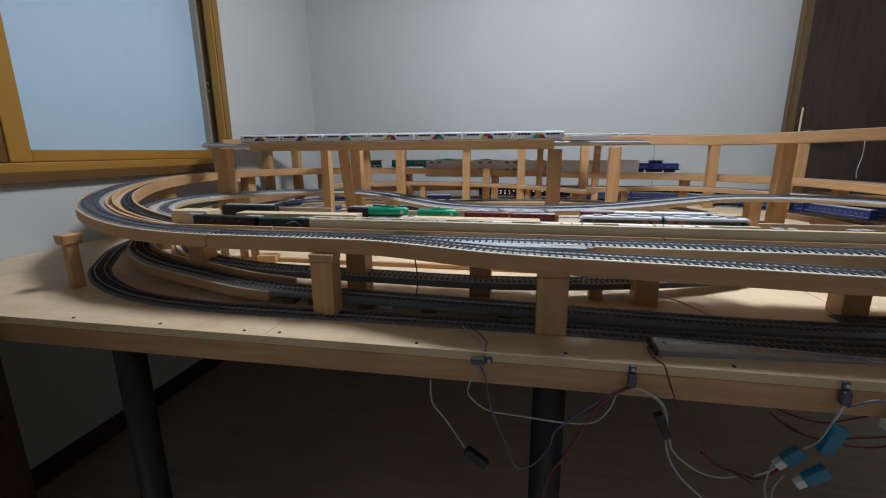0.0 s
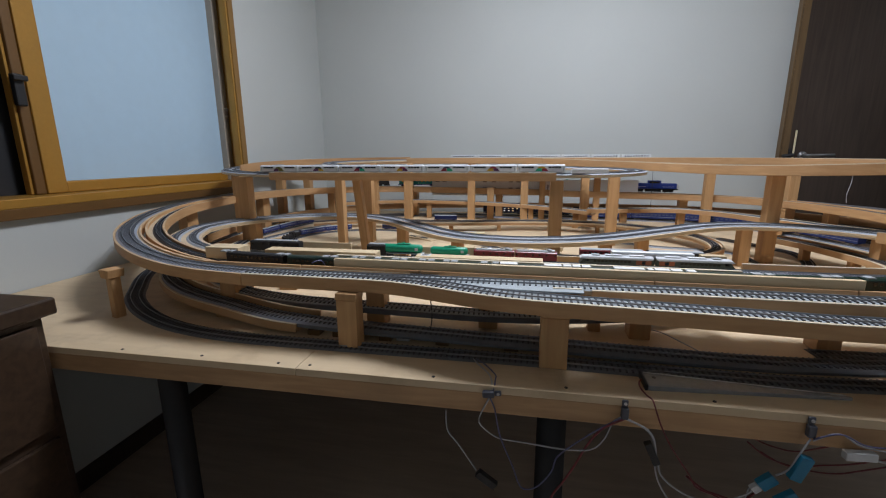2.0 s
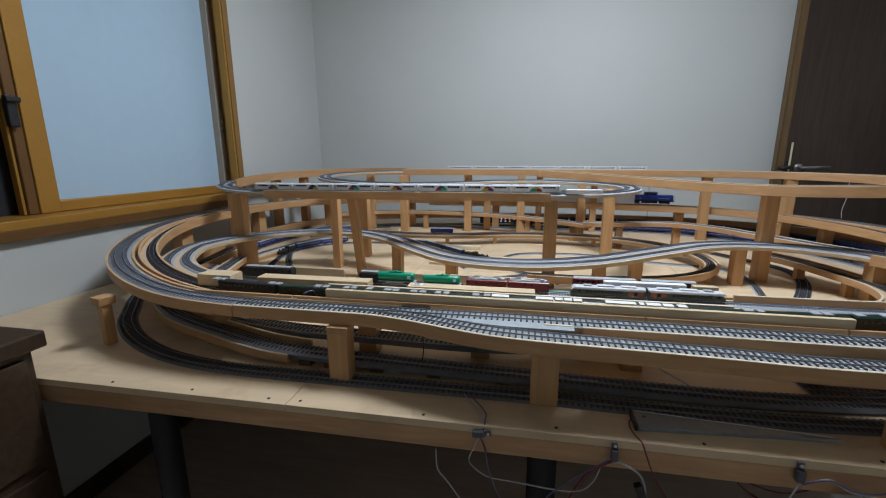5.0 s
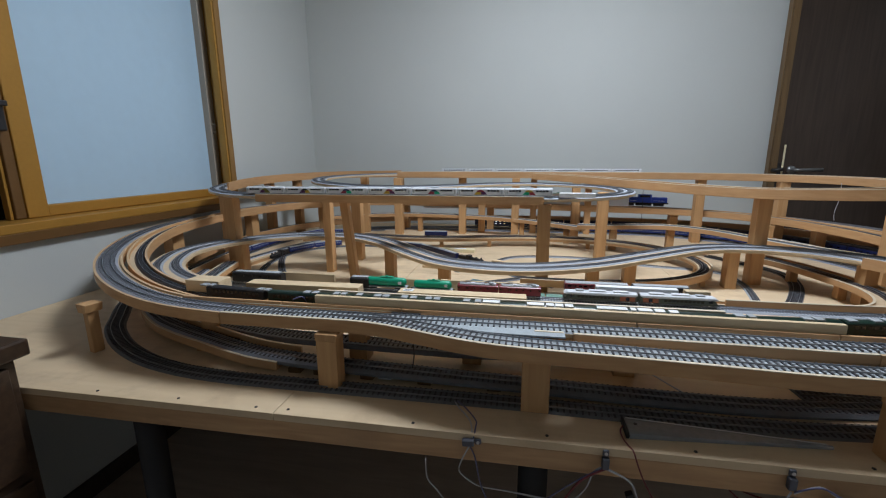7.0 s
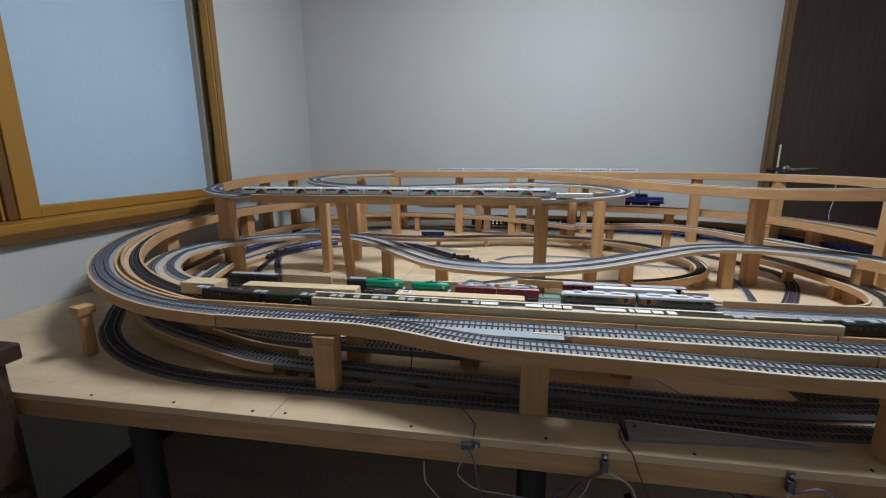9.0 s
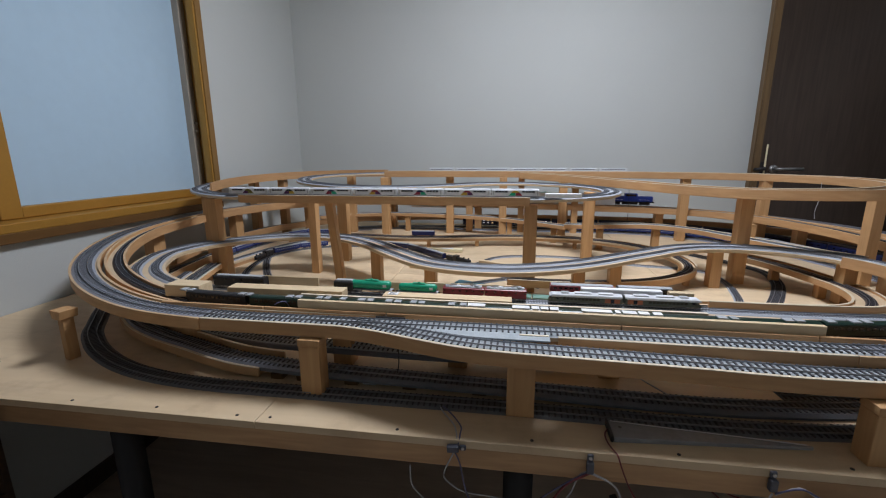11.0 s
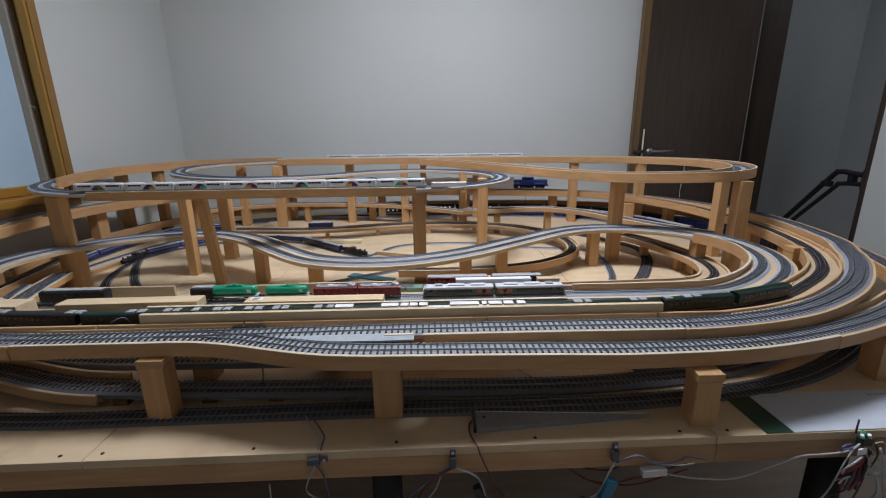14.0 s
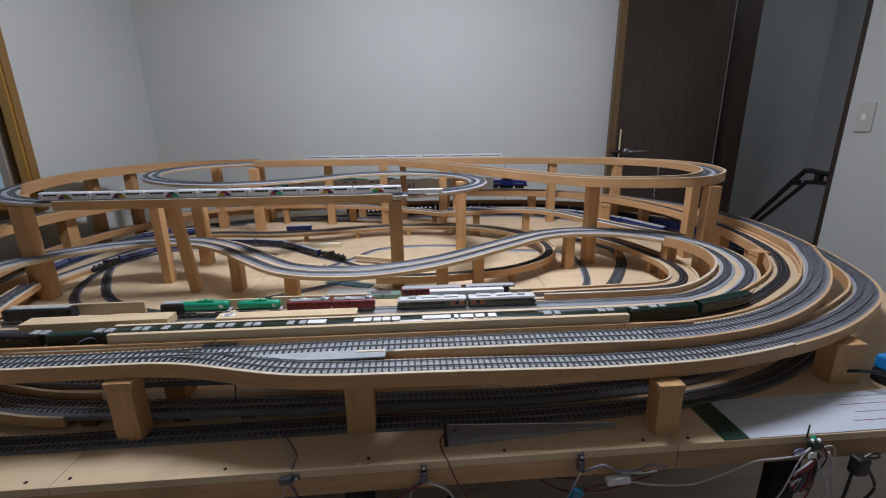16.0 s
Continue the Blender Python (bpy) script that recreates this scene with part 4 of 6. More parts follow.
# ---- posts ----
FRONT = [(-0.297, 0.556, 0.750), (0.046, 0.548, 0.745), (0.502, 0.508, 0.734)]
for x, y, top in FRONT:
    post(x, y, top - 0.012, w=0.042 if x == 0.046 else 0.036, d=0.030, cap=0.012)
for x, y, top in [(-0.285, 0.664, 0.750), (-0.068, 0.690, 0.750), (0.205, 0.690, 0.750), (0.50, 0.690, 0.750), (0.80, 0.75, 0.750), (-0.62, 0.68, 0.75), (1.115, 1.10, 0.752), (1.20, 1.35, 0.752), (1.16, 1.80, 0.757)]:
    post(x, y, top)
corner = thing("support_post", -0.836, 0.600, TABLE, "slim wooden post with a wide cap at the table corner", "wooden post", "support posts of the layout", -12)
part("shaft", box(-0.008, 0.008, -0.010, 0.010, 0, 0.086, 0.0012), PINE, corner)
bm = box(-0.016, 0.016, -0.016, 0.016, 0.0865, 0.104, 0.001)
for v in bm.verts:
    if v.co.z < 0.095:
        v.co.x *= 0.74
part("cap_block", bm, PINE, corner)
UPPER_POSTS = [(-0.932, 1.186), (0.080, 1.170), (-0.602, 1.46), (0.305, 1.545), (-0.632, 1.275)]
for x, y in UPPER_POSTS:
    post(x, y, 0.9050 if -0.8 < x < 0.1 and y < 1.2 else 0.9120, w=0.026 if x == -0.632 else 0.036, d=0.030 if x == -0.632 else 0.036)
leaning = post(-0.507, 1.182, 0.9050, w=0.025, d=0.024, label="slim pine support post leaning a little to one side")
leaning.matrix_basis = pose(-0.507, 1.182, TABLE + 0.0012, 0, -5.5, 0)
for x, y, top in [(0.722, 1.345, 0.9155), (1.020, 1.188, 0.9255), (0.803, 2.03, 0.9345), (1.08, 1.93, 0.9315), (0.268, 2.035, 0.9375), (-0.015, 2.045, 0.9385), (-0.285, 2.10, 0.9385), (-0.575, 1.925, 0.9435), (-0.80, 2.07, 0.944), (-1.12, 1.95, 0.939), (-1.202, 1.83, 0.9355), (-1.10, 1.38, 0.919)]:
    post(x, y, top)
for x, y in [(0.633, 1.29), (0.311, 1.13), (0.203, 1.055), (-0.183, 1.02), (-0.388, 1.19), (-0.90, 1.17), (0.90, 1.17), (-0.93, 0.93)]:
    post(x, y, 0.7595, w=0.030, d=0.036)
post(0.888, 0.612, 0.7265, w=0.056, d=0.036)
post(1.030, 0.772, 0.712, w=0.036, d=0.036)
post(1.085, 1.370, 0.9265, w=0.030)
post(0.746, 2.165, 0.752, d=0.04, cap=0.012)
post(1.000, 1.850, 0.749, w=0.038, d=0.04, cap=0.012)
post(1.033, 0.992, 0.766, w=0.030, d=0.034, cap=0.014)
for x, y, top in [(0.30, 2.24, 0.77), (-0.15, 2.24, 0.774), (-0.62, 2.22, 0.782), (-1.02, 2.02, 0.79), (-1.155, 1.60, 0.80), (-1.14, 1.15, 0.792)]:
    post(x, y, top, d=0.05)
post(-0.190, 2.152, 0.803, w=0.034, d=0.024, cap=0.012)
for x, y, top in [(-0.52, 2.142, 0.7285), (0.02, 2.035, 0.7230), (0.22, 1.912, 0.7185)]:
    post(x, y, top, w=0.024, d=0.026)
for x, y, top in [(0.62, 1.79, 0.742), (0.40, 1.80, 0.737)]:
    post(x, y, top, w=0.026, d=0.03)
for x, y in [(0.42, 1.185), (0.56, 1.29), (0.60, 1.44), (0.50, 1.68), (0.30, 1.795), (0.10, 1.812), (-0.12, 1.785), (-0.33, 1.75)]:
    post(x, y, 0.6755, w=0.016, d=0.016, label="short wooden foot under the low deck")
for x, y in [(0.85, 1.38), (0.88, 1.22), (0.88, 1.08), (0.80, 0.965)]:
    post(x, y, 0.6925, w=0.022, d=0.022, label="short wooden foot under the low deck")

# ---- rolling stock ----
def profile_body(L, W, h0, h1, H, round_roof=0.55, nose=0.0):
    """A carriage shell: straight sides from h0 to h1 and a rounded roof up to H; nose slopes one end."""
    bm = bmesh.new()
    pts = [(-W / 2, h0), (W / 2, h0), (W / 2, h1), (W / 2 * 0.93, h1 + (H - h1) * 0.45), (W / 2 * round_roof, h1 + (H - h1) * 0.85), (0, H), (-W / 2 * round_roof, h1 + (H - h1) * 0.85), (-W / 2 * 0.93, h1 + (H - h1) * 0.45), (-W / 2, h1)]
    rings = []
    for x in (-L / 2, -L / 2 + 0.002, L / 2 - 0.002, L / 2):
        k = 0.96 if abs(x) > L / 2 - 0.001 else 1.0
        rings.append([bm.verts.new((x - (nose * (z - h0) / (H - h0) if nose and x > 0 and k < 1 else 0), y * k, h0 + (z - h0) * (0.985 if k < 1 else 1))) for y, z in pts])
    n = len(pts)
    for a, b in zip(rings, rings[1:]):
        for i in range(n):
            bm.faces.new((a[i], a[(i + 1) % n], b[(i + 1) % n], b[i]))
    bm.faces.new(rings[0][::-1]), bm.faces.new(rings[-1])
    bmesh.ops.recalc_face_normals(bm, faces=bm.faces)
    return bm


PANES = {}


def windows(ob, name, xs, w, y, z0, z1, mat):
    """Small panes on a car's side, each a part of its own on one shared mesh."""
    key = (name, round(w, 5), round(z1 - z0, 5), mat.name)
    if key not in PANES:
        bm = box(-w / 2, w / 2, -0.0004, 0.0004, 0, z1 - z0)
        PANES[key] = bpy.data.meshes.new(name)
        bm.to_mesh(PANES[key])
        bm.free()
        PANES[key].materials.append(mat)
    for x in xs:
        pane = new(name, PANES[key])
        pane.parent = ob
        pane.matrix_basis = pose(x, y, z0)


def bogies(ob, L, W, r, spread=0.36):
    for side in (-1, 1):
        cx = side * L * spread
        frame_part = part("bogie", box(cx - r * 3.4, cx + r * 3.4, -W * 0.36, W * 0.36, r * 0.7, r * 2.2, 0.0006), BLACK, ob)
        bm = bmesh.new()
        for wx in (-r * 2.0, r * 2.0):
            for wy in (-W * 0.25, W * 0.25):
                bmesh.ops.create_cone(bm, cap_ends=True, segments=12, radius1=r, radius2=r, depth=0.002, matrix=Matrix.Translation((cx + wx, wy, r)) @ Matrix.Rotation(radians(90), 4, "X"))
        part("wheelset", bm, STEEL, frame_part)


def place(ob, p, heading, lift):
    ob.matrix_basis = pose(p.x, p.y, p.z + lift, 0, 0, heading)
    return ob


def s_near(path, x, y):
    run, best, where = 0.0, 9e9, 0.0
    for a, b in zip(path, path[1:]):
        d = (a.x - x) ** 2 + (a.y - y) ** 2
        if d < best:
            best, where = d, run
        run += (b - a).length
    return where


def at_x(path, x, low, high):
    best = min((i for i in range(len(path) - 1) if low < path[i].y < high), key=lambda i: abs(path[i].x - x))
    d = path[best + 1] - path[best]
    return path[best], math.degrees(math.atan2(d.y, d.x))


N_L, N_W, N_H = 0.1315, 0.0195, 0.0232
RAILTOP = 0.0062
HRAILTOP = 0.0070


def express_car(end=0, colours=(YELLOW_P, CRIMSON_P, PURPLE_P)):
    ob = thing("express_railcar", 0, 0, 0, "white model express railcar with bright colour patches", "model train car", "white express train")
    part("body", profile_body(N_L, N_W, 0.0045, 0.0190, N_H, nose=0.012 if end else 0), WHITE_P, ob)
    part("roof", profile_body(N_L * 0.94, N_W * 0.80, N_H - 0.0030, N_H - 0.0016, N_H + 0.0006), WHITE_P, ob)
    part("roof_unit", box(-0.012, 0.012, -0.005, 0.005, N_H, N_H + 0.0022, 0.0004), GREY_P, ob)
    for s in (-1, 1):
        y = s * N_W / 2
        xs = [-0.0515 + 0.0088 * k for k in range(4)] + [0.0225 + 0.0088 * k for k in range(4)]
        windows(ob, "window", xs, 0.0074, y, 0.0138, 0.0182, WINDOW_P)
        windows(ob, "door", [-0.060, 0.060], 0.0022, y, 0.0070, 0.0180, GREY_P)
        dome = [(0.0105 * math.cos(radians(a)), 0.0129 + 0.0056 * math.sin(radians(a))) for a in range(0, 181, 20)]
        for outline, colour in ((dome, colours[2]), ([(-0.0185, 0.0052), (0.0010, 0.0052), (0.0000, 0.0128), (-0.0115, 0.0128)], colours[0]),
                                ([(0.0015, 0.0052), (0.0185, 0.0052), (0.0130, 0.0128), (0.0005, 0.0128)], colours[1])):
            bm = bmesh.new()
            lift = 0.0005
            rows = [[bm.verts.new((px, s * (N_W / 2 + d), pz)) for px, pz in outline] for d in (-0.0003, lift)]
            for i in range(len(outline)):
                j = (i + 1) % len(outline)
                bm.faces.new((rows[0][i], rows[0][j], rows[1][j], rows[1][i]))
            bm.faces.new(rows[0]), bm.faces.new(rows[1][::-1])
            bmesh.ops.recalc_face_normals(bm, faces=bm.faces)
            part("colour_patch", bm, colour, ob)
    part("skirt", box(-N_L / 2 + 0.004, N_L / 2 - 0.004, -N_W * 0.44, N_W * 0.44, 0.0025, 0.0044), GREY_P, ob)
    bogies(ob, N_L, N_W, 0.0021)
    return ob


OLIVE_PATCH = paint("olive_train_patch", (0.16, 0.15, 0.03), 0.4)
for k in range(7):
    cols = [(OLIVE_PATCH, PURPLE_P, OLIVE_PATCH), (PURPLE_P, YELLOW_P, DKGREEN_P), (CRIMSON_P, GREEN_P, NAVY_P), (YELLOW_P, PURPLE_P, CRIMSON_P), (CRIMSON_P, GREEN_P, NAVY_P), (YELLOW_P, PURPLE_P, CRIMSON_P), (GREEN_P, CRIMSON_P, YELLOW_P)][k]
    c = express_car(1 if k in (0, 6) else 0, cols)
    c.matrix_basis = pose(-0.775 + 0.1350 * k, 1.149, TOP + RAILTOP, 0, 0, 180 if k == 0 else 0)
for k in range(7):
    c = thing("express_railcar", -0.335 + 0.141 * k, 2.150, 0.9532 - 0.0005 * k + RAILTOP, "white model railcar parked on the far upper track", "model train car", "far white train")
    part("body", profile_body(N_L, N_W, 0.0045, 0.0190, N_H), WHITE_P, c)
    part("roof", profile_body(N_L * 0.94, N_W * 0.8, N_H - 0.003, N_H - 0.0016, N_H + 0.0008), GREY_P, c)
    windows(c, "window", [-0.050 + 0.0125 * j for j in range(9)], 0.008, -N_W / 2, 0.0135, 0.0185, WINDOW_P)
    bogies(c, N_L, N_W, 0.0021)
stub = thing("white_strip", 0.165, 1.149, TOP + 0.0055, "short white painted wooden strip lying on the upper track", "strip")
part("bar", box(-0.048, 0.048, -0.009, 0.009, 0, 0.012, 0.001), PAPER, stub)


def green_coach(paint_of=DKGREEN_P):
    ob = thing("green_coach", 0, 0, 0, "dark green model coach with pale roof panels beside the long batten", "model train car", "green train")
    part("body", profile_body(N_L, N_W, 0.004, 0.0195, 0.0235), paint_of, ob)
    for s in (-1, 1):
        windows(ob, "window", [-0.052 + 0.0095 * j for j in range(12)], 0.006, s * N_W / 2, 0.0125, 0.0175, WINDOW_P)
    bogies(ob, N_L, N_W, 0.0021)
    return ob


coaches = []
for k in range(10):
    s = s_near(C_PATH, -0.50, 0.636) - 0.021 + 0.1360 * k
    p, h = along(C_PATH, s) if s > 0 else at_x(C_PATH, -0.521, 0.5, 0.9)
    coaches.append(place(green_coach(BLACK_METAL if k == 0 else DKGREEN_P), p, h, RAILTOP))
# pale ventilator panels along the roofs, and the white ones of the middle cars
PANELS = [(-0.600, 0.013), (-0.583, 0.010), (-0.470, 0.013), (-0.455, 0.010), (-0.374, 0.013), (-0.357, 0.012), (-0.316, 0.011), (-0.301, 0.010), (-0.271, 0.011), (-0.236, 0.013), (-0.220, 0.012), (-0.186, 0.012), (-0.169, 0.012), (-0.141, 0.011), (-0.126, 0.011),
          (-0.073, 0.012), (-0.053, 0.011), (-0.030, 0.030), (0.045, 0.029), (0.069, 0.013), (0.084, 0.013), (0.100, 0.014), (0.168, 0.048), (0.201, 0.008), (0.219, 0.022), (0.241, 0.016), (0.262, 0.014), (0.357, 0.014), (0.374, 0.010), (0.452, 0.013), (0.468, 0.012), (0.512, 0.013), (0.548, 0.013), (0.566, 0.011)]
for x, w in PANELS:
    car = min(coaches, key=lambda c: abs(c.matrix_basis.translation.x - x))
    cx = (x - car.matrix_basis.translation.x)
    part("roof_panel", box(cx - w / 2, cx + w / 2, -0.0066, 0.0066, 0.0218, 0.0246, 0.0004), PAPER if 0.03 < x < 0.3 or w > 0.02 else GREY_P, car)


def tank_wagon(scale=1.0):
    ob = thing("tank_wagon", 0, 0, 0, "green model tank wagon on a grey frame", "model train car", "green tank train")
    s = scale
    bm = bmesh.new()
    add_tube(bm, [(x * s, 0, 0.0265 * s) for x in (-0.068, -0.0655, -0.058, 0.058, 0.0655, 0.068)], [0.004 * s, 0.0105 * s, 0.0140 * s, 0.0140 * s, 0.0105 * s, 0.004 * s], 20)
    tank = part("tank", bm, GREEN_P, ob, "", True)
    part("walkway", box(-0.018 * s, 0.026 * s, -0.006 * s, 0.006 * s, 0.0405 * s, 0.0430 * s, 0.0005), GREEN_P, tank)
    part("hatch", add_tube(bmesh.new(), [(0.004 * s, 0, 0.0430 * s), (0.004 * s, 0, 0.0460 * s)], 0.0045 * s, 12), GREEN_P, tank)
    for y in (-0.0141, 0.0141):
        part("label_plate", box(0.044 * s, 0.055 * s, y * s - 0.0004, y * s + 0.0004, 0.022 * s, 0.031 * s), GREYCARD, tank)
    part("frame", box(-0.072 * s, 0.072 * s, -0.0135 * s, 0.0135 * s, 0.0095 * s, 0.0125 * s, 0.0006), GREY_P, ob)
    part("coupler", box(-0.079 * s, -0.0725 * s, -0.002 * s, 0.002 * s, 0.009 * s, 0.012 * s), BLACK, ob)
    part("coupler", box(0.0725 * s, 0.079 * s, -0.002 * s, 0.002 * s, 0.009 * s, 0.012 * s), BLACK, ob)
    bogies(ob, 0.144 * s, 0.030 * s, 0.0050 * s, 0.33)
    return ob


def diesel(s=1.0, colour=BLUE_P, label="blue model diesel locomotive with a raised cab"):
    ob = thing("diesel_locomotive", 0, 0, 0, label, "model locomotive")
    part("hood", box(-0.086 * s, 0.086 * s, -0.0135 * s, 0.0135 * s, 0.0165 * s, 0.0385 * s, 0.0022 * s), colour, ob)
    cab = part("cab", box(-0.028 * s, 0.022 * s, -0.0165 * s, 0.0165 * s, 0.0165 * s, 0.0500 * s, 0.0022 * s), colour, ob)
    for y in (-0.0166, 0.0166):
        part("cab_window", box(-0.022 * s, 0.016 * s, y * s - 0.0003, y * s + 0.0003, 0.0385 * s, 0.0465 * s), WINDOW_P, cab)
        part("white_line", box(-0.074 * s, -0.034 * s, y * 0.82 * s - 0.0003, y * 0.82 * s + 0.0003, 0.0240 * s, 0.0248 * s), PAPER, ob)
        part("white_line", box(0.028 * s, 0.074 * s, y * 0.82 * s - 0.0003, y * 0.82 * s + 0.0003, 0.0240 * s, 0.0248 * s), PAPER, ob)
    part("running_board", box(-0.091 * s, 0.091 * s, -0.0165 * s, 0.0165 * s, 0.0125 * s, 0.0164 * s, 0.0006), BLACK_METAL, ob)
    part("underframe", box(-0.030 * s, 0.030 * s, -0.0125 * s, 0.0125 * s, 0.0040 * s, 0.0124 * s, 0.0006), BLACK, ob)
    for x in (-0.0915, 0.0915):
        part("handrail", add_tube(bmesh.new(), [(x * s, -0.015 * s, 0.0165 * s), (x * s, -0.015 * s, 0.030 * s), (x * s, 0.015 * s, 0.030 * s), (x * s, 0.015 * s, 0.0165 * s)], 0.0007 * s, 6), STEEL, ob)
    bogies(ob, 0.18 * s, 0.033 * s, 0.0058 * s, 0.31)
    return ob


def container_wagon():
    ob = thing("container_wagon", 0, 0, 0, "long model wagon with teal and green containers", "model train car", "green tank train")
    for a, b in ((-0.108, -0.001), (0.001, 0.108)):
        cont = part("container", box(a, b, -0.0155, 0.0155, 0.0140, 0.0440, 0.0008), TEAL_P, ob)
        for y in (-0.0157, 0.0157):
            for x in range(4):
                part("emblem", box(a + 0.020 + 0.021 * x, a + 0.029 + 0.021 * x, y - 0.0003, y + 0.0003, 0.026, 0.034, 0.0002), YELLOW_P if x else BLACK, cont)
    part("frame", box(-0.112, 0.112, -0.0145, 0.0145, 0.0095, 0.0138, 0.0006), BLUE_P, ob)
    bogies(ob, 0.224, 0.030, 0.0050, 0.36)
    return ob


def brake_van():
    ob = thing("brake_van", 0, 0, 0, "short black model brake van with two red tail lamps", "model train car", "green tank train")
    part("body", box(-0.034, 0.034, -0.0150, 0.0150, 0.0125, 0.0370, 0.001), BLACK_METAL, ob)
    part("roof", profile_body(0.078, 0.032, 0.0372, 0.0380, 0.0415), BLACK, ob)
    for x in (-0.026, -0.009, 0.009, 0.026):
        part("window", box(x - 0.004, x + 0.004, -0.0154, -0.0149, 0.024, 0.031), GREYCARD, ob)
    for y in (-0.009, 0.009):
        part("tail_lamp", add_tube(bmesh.new(), [(0.034, y, 0.016), (0.0362, y, 0.016)], 0.0020, 10), TAIL_RED, ob, "red tail lamp")
    bogies(ob, 0.07, 0.030, 0.0050, 0.30)
    return ob


def place_train(path, start, cars, gap=0.0, lift=HRAILTOP, flip=False):
    total = length(path)
    s = start
    for ob, L in cars:
        p, h = along(path, s % total)
        place(ob, p, h + (180 if flip else 0), lift)
        s += L


# freight train on the back of the outer line


s0 = s_near(B_PATH, 0.62, 2.24)
place_train(B_PATH, s0, [(diesel(1.22), 0.212)] + [(tank_wagon(1.25), 0.203) for _ in range(5)] + [(container_wagon(), 0.2), (brake_van(), 0.1)])


# double-deck night train on the table line
def lit_car(seed, kind):
    rnd = random.Random(seed)
    ob = thing("double_deck_coach", 0, 0, 0, "navy model double-deck coach with glowing windows", "model train car", "lit navy train")
    L, W = 0.236, 0.036
    part("body", profile_body(L, W, 0.0085, 0.0400, 0.0475), NAVY_P, ob)
    part("roof", profile_body(L * 0.985, W * 0.86, 0.0440, 0.0452, 0.0485), BLACK, ob)
    for y in (-W / 2, W / 2):
        part("stripe", box(-L * 0.49, L * 0.49, y - 0.0003, y + 0.0003, 0.0135, 0.0143), GREY_P, ob)
        for row, (z0, z1) in enumerate(((0.0315, 0.0365), (0.0195, 0.0240))):
            for j in range(9):
                x = -0.092 + 0.023 * j + rnd.uniform(-0.0015, 0.0015)
                mood = rnd.random()
                if kind == 0:
                    glow = (LIT if row == 0 else WINDOW_P)
                elif kind == 1:
                    glow = LIT_WARM if mood < 0.16 else LIT if mood < 0.62 else WINDOW_P
                elif kind == 2:
                    glow = LIT_BLUE if (row and mood < 0.55) else WINDOW_P if row == 0 else LIT
                else:
                    glow = WINDOW_P
                part("window", box(x - 0.0042, x + 0.0042, y - 0.0005, y + 0.0005, z0, z1, 0.0002), glow, ob)
    bogies(ob, L, W * 0.9, 0.0052, 0.37)
    return ob


LOW_LEN = length(LOW_PATH)
START = s_near(LOW_PATH, 1.25, 1.40)
for k, kind in enumerate((3, 3, 3, 2, 3, 2, 1, 0, 1)):
    p, h = along(LOW_PATH, (START + 0.243 * k) % LOW_LEN)
    place(lit_car(11 + k, kind), p, h, HRAILTOP)


# trains parked inside the layout
COACH_P, COACH_GLASS = paint("deep_blue_coach_paint", (0.012, 0.028, 0.15)), paint("pale_coach_window", (0.24, 0.27, 0.34))


LONG_BLUE, LONG_GLASS = paint("blue_coach_paint", (0.010, 0.026, 0.13)), paint("dim_coach_window", (0.075, 0.090, 0.14))


def small_coach(colour, label, L=0.118, group="blue night train", glazed=True, roof=GREY_P):
    ob = thing("model_coach", 0, 0, 0, label, "model train car", group)
    part("body", profile_body(L, 0.0185, 0.004, 0.0185, 0.0235), colour, ob)
    part("roof", profile_body(L * 0.97, 0.0150, 0.0212, 0.0220, 0.0242), roof, ob)
    if glazed:
        for s in (-1, 1):
            windows(ob, "window", [-L * 0.42 + L * 0.084 * j for j in range(11)], L * 0.05, s * 0.00925, 0.0125, 0.0165, COACH_GLASS if colour is COACH_P else WINDOW_P)
    bogies(ob, L, 0.018, 0.0021)
    return ob


def long_coach(label):
    ob = thing("model_coach", 0, 0, 0, label, "model train car", "blue train along the back")
    L, W = 0.226, 0.034
    part("body", profile_body(L, W, 0.0085, 0.0355, 0.0425), LONG_BLUE, ob)
    part("roof", profile_body(L * 0.985, W * 0.86, 0.0405, 0.0412, 0.0440), GREY_P, ob)
    for y in (-W / 2, W / 2):
        part("stripe", box(-L * 0.49, L * 0.49, y - 0.0003, y + 0.0003, 0.0165, 0.0175), GREY_P, ob)
        windows(ob, "window", [-0.088 + 0.0176 * j for j in range(11)], 0.0105, y, 0.0240, 0.0315, LONG_GLASS)
    bogies(ob, L, W * 0.9, 0.0052, 0.37)
    return ob


